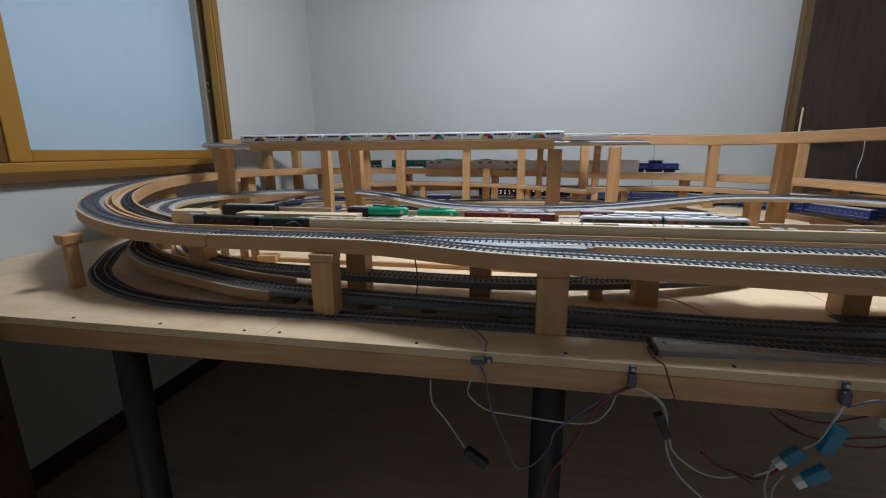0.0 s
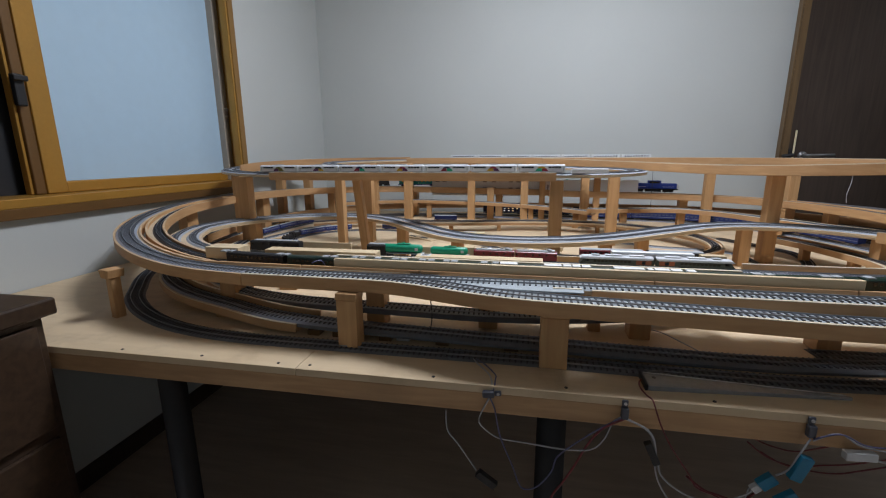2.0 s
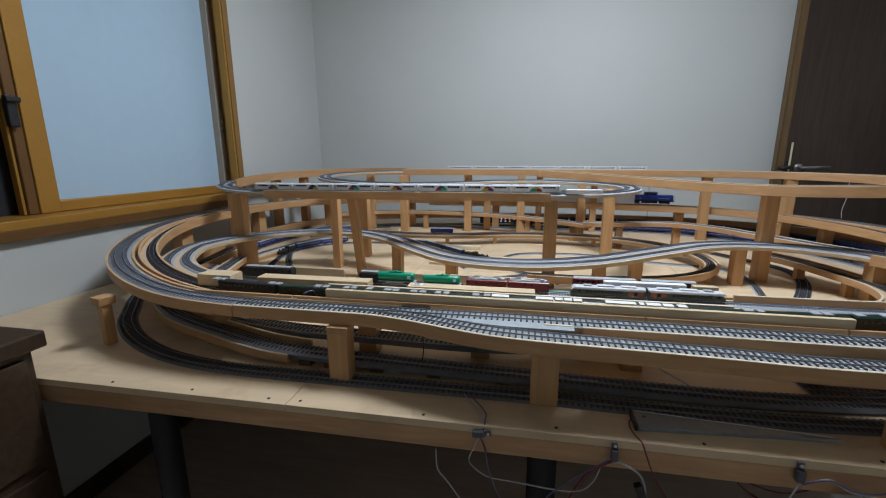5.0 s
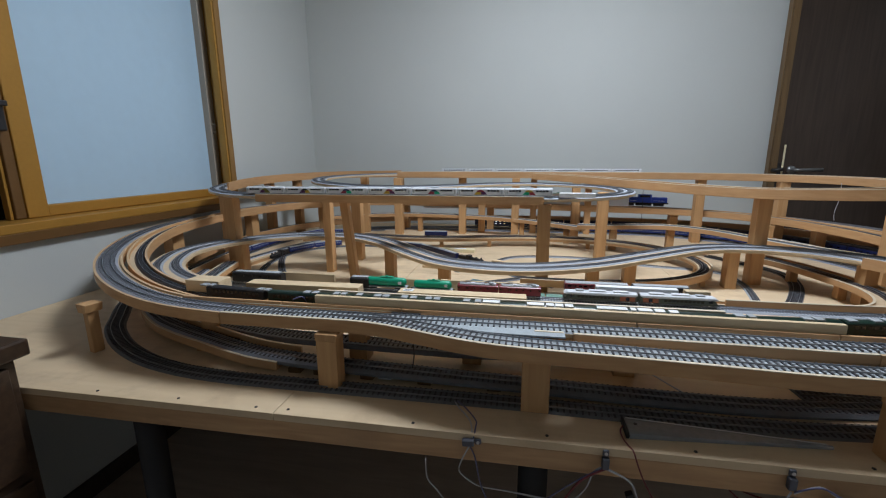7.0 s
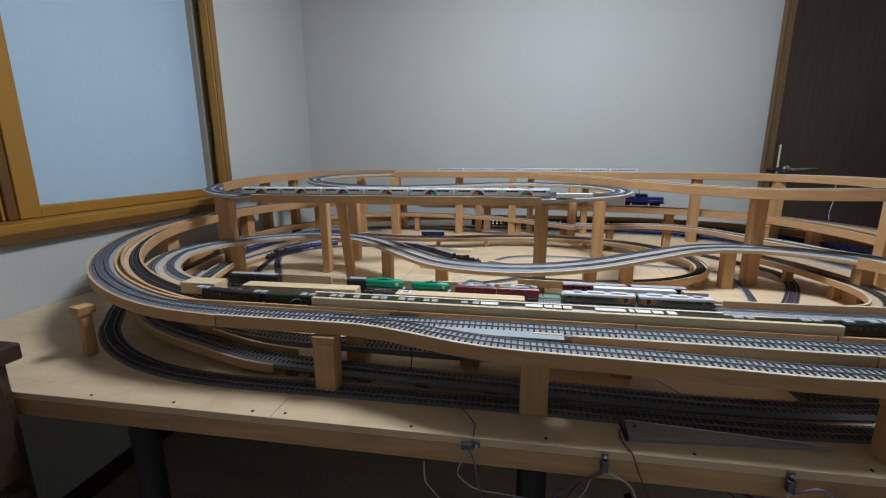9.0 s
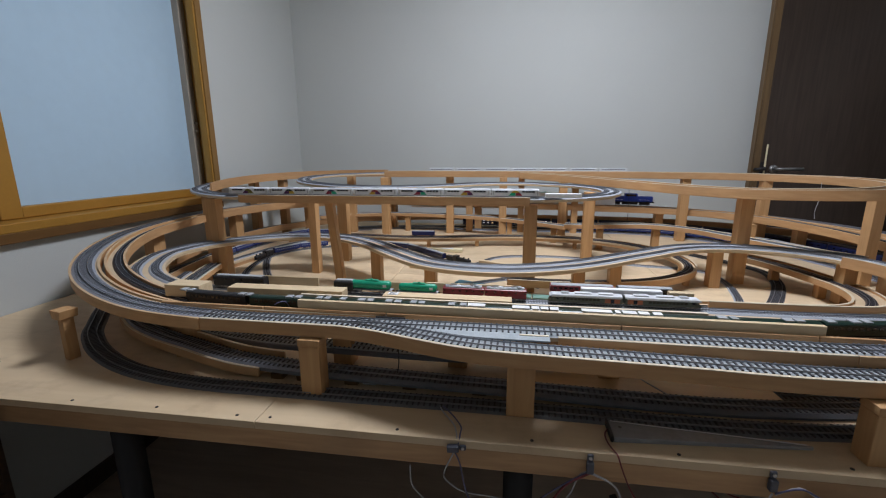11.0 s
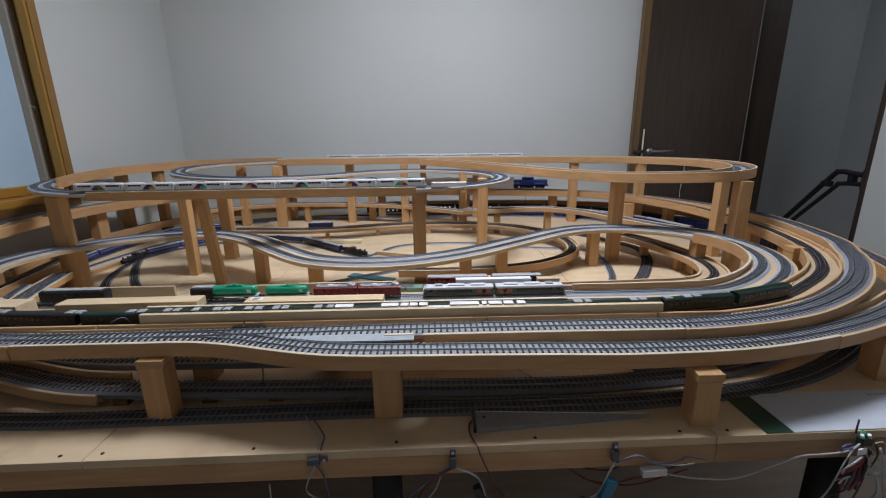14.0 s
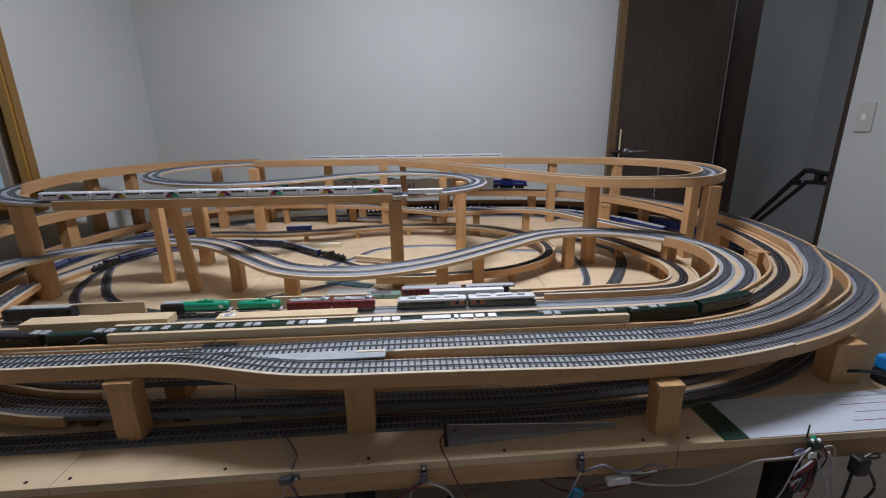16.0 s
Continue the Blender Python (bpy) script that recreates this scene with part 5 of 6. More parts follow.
def steam_engine():
    ob = thing("steam_locomotive", 0, 0, 0, "black model steam locomotive on the table track", "model locomotive")
    boiler = part("boiler", add_tube(bmesh.new(), [(0.052, 0, 0.0135), (0.050, 0, 0.0135), (-0.012, 0, 0.0135)], [0.005, 0.0068, 0.0068], 16), BLACK_METAL, ob, "", True)
    part("chimney", add_tube(bmesh.new(), [(0.043, 0, 0.0195), (0.043, 0, 0.0255)], [0.0026, 0.0030], 12), BLACK_METAL, boiler)
    part("dome", add_tube(bmesh.new(), [(0.018, 0, 0.0195), (0.018, 0, 0.0232), (0.018, 0, 0.0240)], [0.004, 0.0036, 0.001], 12), BLACK_METAL, boiler)
    part("cab", box(-0.030, -0.0125, -0.0090, 0.0090, 0.0060, 0.0250, 0.0010), BLACK_METAL, ob)
    part("running_plate", box(-0.030, 0.054, -0.0088, 0.0088, 0.0055, 0.0068), BLACK_METAL, ob)
    part("tender", box(-0.072, -0.033, -0.0085, 0.0085, 0.0050, 0.0180, 0.0008), BLACK_METAL, ob)
    bm = bmesh.new()
    for x in (-0.018, -0.004, 0.010, 0.024):
        for y in (-0.0062, 0.0062):
            bmesh.ops.create_cone(bm, cap_ends=True, segments=16, radius1=0.0058, radius2=0.0058, depth=0.0018, matrix=Matrix.Translation((x, y, 0.0058)) @ Matrix.Rotation(radians(90), 4, "X"))
    part("driving_wheels", bm, BLACK, ob)
    part("tender_wheels", box(-0.068, -0.037, -0.0065, 0.0065, 0.0, 0.0049), BLACK, ob)
    return ob


back_start = s_near(BACK_LOW, 0.40, 2.20)
for k in range(5):
    p, h = along(BACK_LOW, back_start + 0.233 * k)
    place(long_coach("blue model coach with a pale roof on the back track"), p, h, HRAILTOP)
s1 = s_near(STEAM_PATH, -0.155, 1.452)
p, h = along(STEAM_PATH, s1)
place(steam_engine(), p, h + 180, RAILTOP)
for k in range(4):
    p, h = along(STEAM_PATH, s1 + 0.138 + 0.122 * k)
    place(small_coach(NAVY_P, "navy model coach behind the steam locomotive"), p, h, RAILTOP)
s2 = s_near(STEAM_PATH, -0.915, 1.42)
p, h = along(STEAM_PATH, s2)
place(steam_engine(), p, h, RAILTOP)
for k in range(2):
    p, h = along(STEAM_PATH, s2 - 0.138 - 0.122 * k)
    place(small_coach(COACH_P, "bright blue model coach on the inner table track"), p, h, RAILTOP)
s3 = s_near(LEFT_PATH, -1.035, 1.19)
p, h = along(LEFT_PATH, s3)
place(steam_engine(), p, h + 180, RAILTOP)
for k in range(6):
    p, h = along(LEFT_PATH, s3 + 0.138 + 0.122 * k)
    place(small_coach(COACH_P if k else NAVY_P, "blue model coach on the table track by the window"), p, h, RAILTOP)
p, h = at_x(OVAL_PATH, -0.81, 1.6, 1.9)
place(small_coach(COACH_P, "blue model coach on the low deck", 0.11, "single wagons"), p, h, RAILTOP)
p, h = at_x(OVAL_PATH, -0.355, 1.6, 1.9)
place(small_coach(NAVY_P, "dark blue model wagon on the low deck", 0.10, "single wagons", False), p, h, RAILTOP)

# ---- station ----
def batten(x0, x1, y0, y1, z0, z1, label, mat=PALE, turn=0.0):
    ob = thing("wooden_batten", (x0 + x1) / 2, (y0 + y1) / 2, z0, label, "batten", "battens between the tracks", turn)
    part("bar", box(-(x1 - x0) / 2, (x1 - x0) / 2, -(y1 - y0) / 2, (y1 - y0) / 2, 0, z1 - z0, 0.0009), mat, ob)
    return ob


for a, b in ((-0.62, -0.413), (-0.411, -0.184), (-0.182, 0.20), (0.202, 0.478), (0.480, 0.60)):
    batten(a, b, 0.6040, 0.6095, DECK - 0.0005, DECK + 0.0088, "thin brown pine strip edging the front track", PINE_LONG)
batten(-0.348, 0.490, 0.6100, 0.6185, DECK - 0.0040, DECK + 0.0230, "long pale pine batten in front of the green train")
batten(-0.362, 0.345, 0.6495, 0.6555, DECK - 0.0080, DECK + 0.0205, "cream-topped strip behind the green train", CREAM_LIT_WOOD)
batten(-0.525, -0.288, 0.6660, 0.6960, DECK + 0.0062, DECK + 0.0220, "thick pale batten lying beside the parked engines", turn=1.0)
batten(-0.208, 0.030, 0.6640, 0.6900, DECK + 0.0062, DECK + 0.0200, "thick pale batten with a small white label")
batten(-0.610, -0.373, 0.7480, 0.7530, DECK + 0.0005, DECK + 0.0225, "thin pale strip behind the black engine")
batten(-0.326, -0.267, 0.7480, 0.7530, DECK + 0.0005, DECK + 0.0205, "thin pale strip behind the green engine")
batten(-0.223, -0.153, 0.7480, 0.7530, DECK + 0.0005, DECK + 0.0205, "thin pale strip behind the green engine")
batten(-0.141, 0.046, 0.7480, 0.7530, DECK + 0.0005, DECK + 0.0225, "thin pale strip behind the maroon engine")
batten(-0.655, -0.578, 0.6535, 0.6920, DECK + 0.0005, DECK + 0.0250, "pale wooden block at the end of the station")
batten(0.317, 0.359, 0.742, 0.757, DECK - 0.010, DECK + 0.024, "small pine block beside the double track")
label_ob = thing("small_label", -0.190, 0.678, DECK + 0.0201, "small white printed label on the batten", "label")
part("card", box(-0.010, 0.010, -0.007, 0.007, 0, 0.0006), PAPER, label_ob)
for k in range(3):
    part("print_bar", box(-0.007, 0.004 + 0.001 * k, -0.0045 + 0.0035 * k, -0.0030 + 0.0035 * k, 0.0007, 0.0009), INK, label_ob)


def electric(colour, L, label, pant=True):
    ob = thing("electric_locomotive", 0, 0, 0, label, "model locomotive")
    part("body", profile_body(L, 0.0190, 0.0050, 0.0200, 0.0235, 0.7), colour, ob)
    part("roof", box(-L * 0.44, L * 0.44, -0.0062, 0.0062, 0.0232, 0.0250, 0.0005), GREY_P, ob)
    for s in (-1, 1):
        windows(ob, "window", [-L * 0.46, -L * 0.25, -L * 0.08, L * 0.08, L * 0.25, L * 0.46], L * 0.035, s * 0.0095, 0.0150, 0.0185, WINDOW_P)
    part("frame", box(-L * 0.49, L * 0.49, -0.0085, 0.0085, 0.0030, 0.0049), BLACK, ob)
    if pant:
        for k, x in enumerate((-0.40, -0.12, 0.12, 0.40)):
            part("roof_vent", box(x * L - 0.004, x * L + 0.004, -0.0040, 0.0040, 0.0250, 0.0262 + 0.0006 * (k % 2), 0.0004), WHITE_P if k % 2 else GREY_P, ob)
        part("roof_drum", add_tube(bmesh.new(), [(L * 0.33, 0, 0.0251), (L * 0.33, 0, 0.0285)], 0.0050, 16), GREY_P, ob, "grey round roof drum", True)
        for x in (-L * 0.24, L * 0.24):
            part("pantograph", add_tube(bmesh.new(), [(x - 0.010, 0, 0.0252), (x + 0.004, 0, 0.0285), (x - 0.006, 0, 0.0300), (x + 0.006, 0, 0.0302)], 0.0006, 6), STEEL, ob)
    bogies(ob, L, 0.018, 0.0022, 0.33)
    return ob


e = tank_wagon(0.62)
tagged(e, "small green model tank wagon parked in the station", "model train car", "station wagons")
e.matrix_basis = pose(-0.248, 0.7195, DECK + RAILTOP)
e = tank_wagon(0.56)
tagged(e, "small green model tank wagon parked in the station", "model train car", "station wagons")
e.matrix_basis = pose(-0.152, 0.7195, DECK + RAILTOP)
e = electric(RED_P, 0.078, "maroon model electric locomotive with a pale roof")
e.matrix_basis = pose(-0.062, 0.7195, DECK + RAILTOP) @ Matrix.Diagonal((1, 1, 0.85, 1))
e = electric(RED_P, 0.078, "maroon model electric locomotive with a pale roof")
e.matrix_basis = pose(0.018, 0.7195, DECK + RAILTOP) @ Matrix.Diagonal((1, 1, 0.85, 1))
e = electric(BLACK_METAL, 0.115, "black model engine beside the thick batten", False)
e.matrix_basis = pose(-0.532, 0.7195, DECK + RAILTOP)
e = electric(BLACK_METAL, 0.040, "small black model shunter in the station", False)
e.matrix_basis = pose(-0.302, 0.7195, DECK + RAILTOP)


OLIVE_P, SAGE_P, ORANGE_P = paint("olive_train_window", (0.030, 0.027, 0.014), 0.2), paint("sage_train_paint", (0.050, 0.060, 0.040), 0.4), paint("orange_train_paint", (0.30, 0.085, 0.028), 0.4)


def sloped(bm, front, slope):
    """Rakes the driving end of a car back towards its roof."""
    low, high = min(v.co.z for v in bm.verts), max(v.co.z for v in bm.verts)
    end = max(v.co.x * front for v in bm.verts)
    for v in bm.verts:
        if v.co.x * front > end - 0.004:
            v.co.x -= front * slope * (v.co.z - low) / (high - low)
    return bm


def white_railcar(front):
    ob = thing("diesel_railcar", 0, 0, 0, "low model railcar with a white roof, dark sides and olive windows", "model train car", "station railcars")
    L = 0.130
    part("body", sloped(profile_body(L, 0.0195, 0.003, 0.0170, 0.0190), front, 0.010), SAGE_P, ob)
    part("roof", sloped(profile_body(L * 0.985, 0.0196, 0.0158, 0.0185, 0.0222), front, 0.006), WHITE_P, ob)
    for x, w in ((-0.036 * front, 0.026), (0.004 * front, 0.030), (0.036 * front, 0.014)):
        part("roof_unit", box(x - w / 2, x + w / 2, -0.0052, 0.0052, 0.0220, 0.0243, 0.0004), WHITE_P if w > 0.02 else GREY_P, ob)
    for s in (-1, 1):
        y = s * 0.00975
        windows(ob, "window", [front * (-0.022 + 0.0066 * j) for j in range(10)], 0.0052, y, 0.0080, 0.0140, OLIVE_P)
        part("sill_band", box(-L * 0.47, L * 0.47, y - 0.0003, y + 0.0003, 0.0150, 0.0157), WHITE_P, ob)
        part("orange_panel", box(*sorted((-front * 0.060, -front * 0.034)), y - 0.0003, y + 0.0003, 0.0045, 0.0145), ORANGE_P, ob, "orange end panel")
        windows(ob, "door", [-front * 0.047], 0.006, y - s * 0.0 + s * 0.0004, 0.0055, 0.0135, WINDOW_P)
        windows(ob, "cab_window", [front * 0.051], 0.006, y, 0.0095, 0.0150, WINDOW_P)
    bogies(ob, L, 0.018, 0.0021)
    return ob


for x, front in ((0.163, -1), (0.296, 1)):
    place(white_railcar(front), Vector((x, 0.7195, DECK)), 0, RAILTOP).matrix_basis @= Matrix.Diagonal((1, 1, 0.78, 1))
screen = thing("white_strip", 0.232, 0.7435, DECK + 0.0062, "white painted strip standing behind the railcars", "strip")
part("bar", box(-0.072, 0.072, -0.004, 0.010, 0, 0.0200, 0.0008), PAPER, screen)
e = small_coach(RED_P, "maroon model coach behind the white railcars", 0.120, "back station cars")
e.matrix_basis = pose(0.165, 0.775, DECK + RAILTOP) @ Matrix.Diagonal((1, 1, 0.75, 1))
e = small_coach(BLACK_METAL, "black model wagon behind the white railcars", 0.100, "back station cars")
e.matrix_basis = pose(0.282, 0.775, DECK + RAILTOP) @ Matrix.Diagonal((1, 1, 0.75, 1))

# ---- loose things on and round the table ----
cardboard = thing("printed_card", 0.02, 2.219, 0.787, "long strip of printed building card standing between tracks", "card strip")
part("grey_print", box(-0.54, -0.03, -0.001, 0.001, -0.02, 0.066, 0.0004), GREYCARD, cardboard)
part("white_print", box(-0.029, 0.53, -0.001, 0.001, -0.01, 0.066, 0.0004), PAPER, cardboard)
for x in (-0.52, -0.48, -0.26, -0.21, -0.12, -0.08):
    part("printed_window", box(x, x + 0.022, -0.0016, -0.0011, 0.004, 0.024), INK, cardboard)
    part("printed_window", box(x, x + 0.022, -0.0016, -0.0011, 0.052, 0.060), INK, cardboard)
for k in range(3):
    part("print_bar", box(0.06 + 0.022 * k, 0.066 + 0.022 * k, -0.0016, -0.0011, 0.006, 0.048 - 0.008 * (k % 2)), INK, cardboard)
cream = thing("cream_box", -0.238, 1.655, TABLE, "small cream plastic box lying on the table", "box")
part("case", box(-0.068, 0.068, -0.014, 0.014, 0, 0.014, 0.0015), CREAM, cream)
part("lid_print", box(-0.02, 0.03, -0.008, 0.008, 0.0142, 0.0146), GREYCARD, cream)
plank = thing("wooden_offcut", -0.255, 1.385, TABLE, "flat pine offcut lying on the table", "offcut", turn=-12)
part("board", box(-0.07, 0.07, -0.028, 0.028, 0, 0.009, 0.0008), PALE, plank)
plank = thing("wooden_offcut", 0.02, 1.395, TABLE + 0.003, "narrow pine strip leaning over the table track", "offcut", turn=-22)
part("board", box(-0.11, 0.11, -0.009, 0.009, 0.006, 0.020, 0.0008), PALE, plank)
slotted = thing("slotted_board", -0.428, 1.560, TABLE, "thin plywood offcut with two dark slots on the table", "offcut", turn=-31)
part("board", box(-0.088, 0.088, -0.026, 0.026, 0, 0.004, 0.0006), PALE, slotted)
for x in (-0.038, 0.030):
    part("slot", box(x - 0.019, x + 0.019, -0.009, 0.007, 0.0041, 0.0046, 0.0002), BLACK, slotted)
TEAL = material("pale_teal_plastic", (0.17, 0.31, 0.26), 0.35, vary=0.15, scale=25)
tray = thing("teal_tray", 0.066, 1.085, TABLE, "row of pale teal plastic trays on the table", "plastic tray", turn=-2)
for k in range(3):
    part("tray", box(-0.072 + 0.048 * k, -0.0265 + 0.048 * k, -0.015, 0.015, 0.0, 0.013, 0.0015), TEAL, tray)
part("label_card", box(-0.060, -0.005, -0.010, 0.012, 0.0132, 0.0138), INK, tray, "dark grey card")
sheet = thing("paper_sheet", -0.045, 1.125, TABLE + 0.0005, "white paper bag lying on the table", "paper", turn=-10)
part("paper", box(-0.075, 0.075, -0.030, 0.030, 0.0, 0.006, 0.0025), material("pale_grey_paper", (0.50, 0.51, 0.48), 0.5, vary=0.12, scale=18), sheet)
wrap = thing("teal_sheet", -0.07, 1.20, TABLE + 0.0005, "thin dark teal plastic sheet on the table", "plastic sheet", turn=-24)
part("sheet", box(-0.075, 0.075, -0.018, 0.018, 0, 0.003, 0.001), material("dark_teal_plastic", (0.035, 0.13, 0.17), 0.35, vary=0.2, scale=25), wrap)

led = thing("clear_plastic_case", 0.175, 0.5145, TABLE, "long clear plastic wedge lying by the table edge", "plastic case")
bm = box(0.0, 0.262, -0.5, 0.5, 0, 0.008, 0.0)
for v in bm.verts:
    far = v.co.x > 0.1
    v.co.y = (0.005 if far else 0.018) if v.co.y > 0 else (0.001 if far else -0.0215)
    v.co.z *= 0.6 if far else 1.0
bmesh.ops.bevel(bm, geom=bm.edges[:], offset=0.0008, segments=1, affect="EDGES")
part("case", bm, LENS, led)
part("end_cap", box(-0.0045, -0.0004, -0.0215, 0.018, 0, 0.009, 0.001), BLACK, led, "dark end cap")
part("hole", add_tube(bmesh.new(), [(0.013, 0.004, 0.0079), (0.013, 0.004, 0.0086)], 0.0026, 12), BLACK, led)
part("edge_strip", add_tube(bmesh.new(), [(0.002, 0.0172, 0.0084), (0.255, 0.0050, 0.0056)], 0.0007, 6), STEEL, led)
sheet = thing("paper_sheet", 0.86, 0.545, TABLE, "white printed paper sheet with a dark green band", "paper", turn=1.0)
part("paper", box(-0.242, 0.34, -0.066, 0.024, 0.0006, 0.0014), material("blue_white_paper", (0.52, 0.57, 0.64), 0.5, vary=0.06, scale=9), sheet)
part("green_band", box(-0.282, -0.2425, -0.066, 0.024, 0.0006, 0.0015), GREEN_PAPER, sheet)
for k in range(7):
    part("print_bar", box(-0.055 + 0.012 * (k % 3), 0.075 + 0.03 * (k % 2), -0.046 + 0.0095 * k, -0.0448 + 0.0095 * k, 0.0015, 0.0017), (RED_P, GREYCARD, INK, GREYCARD)[k % 4], sheet)
for k in range(4):
    part("print_bar", box(-0.020 + 0.022 * k, -0.0188 + 0.022 * k, -0.050, 0.015, 0.0018, 0.0020), GREYCARD, sheet)
unit = thing("blue_power_unit", 0.996, 0.578, TABLE, "bright blue plastic power unit on the paper", "power unit", turn=12)
part("base", box(-0.045, 0.045, -0.035, 0.035, 0.0025, 0.026, 0.003), BLACK, unit)
part("cover", box(-0.045, 0.045, -0.035, 0.035, 0.0265, 0.052, 0.004), material("bright_blue_plastic", (0.01, 0.20, 0.52), 0.35, vary=0.06, scale=30), unit)
part("lead", add_tube(bmesh.new(), smooth([(-0.045, 0.0, 0.02), (-0.08, 0.01, 0.035), (-0.10, 0.03, 0.03), (-0.09, 0.06, 0.008)], 0.006), 0.003, 6), WIRE_BLACK, unit)
chest = thing("wooden_chest", -1.02, 0.28, Z0, "dark brown wooden chest beside the table", "chest")
part("top", box(-0.225, 0.225, -0.18, 0.180, 0.683, 0.713, 0.004), DARK_WOOD, chest)
part("body", box(-0.215, 0.207, -0.17, 0.165, 0.03, 0.6825, 0.002), DARK_WOOD, chest)
for z in (0.06, 0.27, 0.48):
    d = part("drawer", box(0.2075, 0.216, -0.155, 0.150, z, z + 0.19, 0.002), DARK_WOOD, chest)
    part("handle", add_tube(bmesh.new(), [(0.217, -0.04, z + 0.1), (0.232, -0.035, z + 0.1), (0.232, 0.035, z + 0.1), (0.217, 0.04, z + 0.1)], 0.004, 8), BLACK_METAL, d)
part("plinth", box(-0.21, 0.20, -0.165, 0.16, 0, 0.0298), DARK_WOOD, chest)

# ---- wiring along the table edge ----
WY = TY0 - 0.006


def wire(points, mat, label, r=0.0011, y=WY, sway=0.004):
    ob = thing("wire", points[0][0], y, points[0][1], label, "wire", "wires at the table edge")
    base = Vector((points[0][0], y, points[0][1]))
    pts = [Vector((x, y - sway * math.sin(i * 1.3), z)) - base for i, (x, z) in enumerate(points)]
    part("strand", add_tube(bmesh.new(), smooth([tuple(p) for p in pts], 0.006), r, 6), mat, ob, "", True)
    return ob


def cable_clip(x, z, turn=0.0):
    ob = thing("cable_clip", x, edge(x), z, "slate-blue plastic cable clip screwed to the table edge", "cable clip", "cable clips")
    bm = box(-0.0048, 0.0048, -0.008, 0.0005, -0.010, 0.007, 0.0018)
    c = part("clamp", bm, CLIP, ob)
    part("tab", box(-0.0042, 0.0042, -0.0035, 0.0005, 0.0073, 0.017, 0.0018), CLIP, ob)
    part("screw", add_tube(bmesh.new(), [(0, -0.0036, 0.0125), (0, -0.005, 0.0125)], 0.0022, 10), STEEL, ob)
    ob.matrix_basis = pose(x, edge(x) - 0.0008, z, 0, turn, 0)
    return ob


cable_clip(-0.046, 0.640, 85), cable_clip(0.139, 0.632), cable_clip(0.363, 0.632)
for pts, mat, label in (([(-0.079, 0.540, 0.6525), (-0.071, 0.524, 0.6535), (-0.052, 0.498, 0.6530), (-0.045, 0.478, 0.6540), (-0.043, 0.466, 0.646), (-0.046, 0.466, 0.636)], WIRE_GREY, "grey wire running over the table edge"),
                        ([(-0.076, 0.542, 0.6525), (-0.058, 0.520, 0.6545), (-0.040, 0.492, 0.6540), (-0.039, 0.476, 0.6540), (-0.040, 0.465, 0.646), (-0.045, 0.466, 0.636)], WIRE_BLUE, "violet wire running over the table edge"),
                        ([(0.172, 0.516, 0.6560), (0.165, 0.506, 0.6545), (0.165, 0.490, 0.6530), (0.169, 0.474, 0.6530), (0.1725, WY + 0.004, 0.6535), (0.1740, WY - 0.001, 0.6500), (0.1780, WY - 0.001, 0.638), (0.1880, WY, 0.613), (0.203, WY, 0.585), (0.226, WY, 0.551), (0.239, WY, 0.530), (0.263, WY, 0.521), (0.286, WY, 0.508)], WIRE_RED, "dark red wire running from the clear case over the table edge"),
                        ([(-0.39, 0.606, 0.783), (-0.384, 0.612, 0.786), (-0.377, 0.620, 0.785), (-0.372, 0.624, 0.774)], WIRE_BLUE, "short blue wire over the front strip"),
                        ([(0.215, 0.700, 0.6610), (0.235, 0.660, 0.672), (0.262, 0.628, 0.668), (0.285, 0.615, 0.660)], WIRE_GREY, "white feeder wire under the deck")):
    ob = thing("wire", *pts[0], label, "wire", "wires over the table")
    part("strand", add_tube(bmesh.new(), [q - Vector(pts[0]) for q in smooth(pts, 0.005)], 0.0011, 6), mat, ob, "", True)
wire([(-0.11, 0.606), (-0.107, 0.576), (-0.091, 0.553), (-0.064, 0.508)], WIRE_GREY, "thin grey wire hanging to a black connector")
wire([(-0.046, 0.634), (-0.060, 0.601), (-0.053, 0.585), (-0.031, 0.568), (0.006, 0.565), (0.061, 0.565), (0.097, 0.572), (0.115, 0.59), (0.125, 0.614), (0.137, 0.624)], WIRE_GREY, "grey wire sagging between two clips")
wire([(-0.045, 0.634), (-0.038, 0.613), (-0.029, 0.571), (-0.01, 0.528), (0.004, 0.494), (0.026, 0.495), (0.046, 0.521), (0.053, 0.549), (0.076, 0.578), (0.11, 0.608), (0.138, 0.624)], WIRE_BLUE, "violet wire sagging between two clips", sway=-0.004)
wire([(0.139, 0.623), (0.110, 0.606), (0.092, 0.576), (0.079, 0.54), (0.064, 0.508), (0.048, 0.483), (0.040, 0.44)], WIRE_RED, "red wire hanging below the table edge", 0.0016)
wire([(0.140, 0.623), (0.169, 0.612), (0.181, 0.587), (0.187, 0.541), (0.205, 0.505), (0.235, 0.478), (0.262, 0.44)], WIRE_GREY, "pale grey wire hanging from a clip", 0.0013)
wire([(0.141, 0.624), (0.173, 0.604), (0.185, 0.569), (0.193, 0.542), (0.222, 0.520), (0.249, 0.512), (0.269, 0.515)], WIRE_GREY, "pale grey wire hanging from a clip", 0.0013, sway=-0.003)
wire([(0.285, 0.520), (0.300, 0.534), (0.306, 0.543)], WIRE_GREY, "short grey wire at the blue connectors")
wire([(0.361, 0.622), (0.349, 0.599), (0.342, 0.576), (0.332, 0.562)], WIRE_GREY, "grey wire from a clip to the connectors", 0.0013)
wire([(0.302, 0.540), (0.296, 0.510), (0.306, 0.480)], WIRE_GREY, "grey wire hanging under the connectors")
wire([(0.316, 0.527), (0.305, 0.505), (0.312, 0.47)], WIRE_GREY, "grey wire hanging under the connectors")
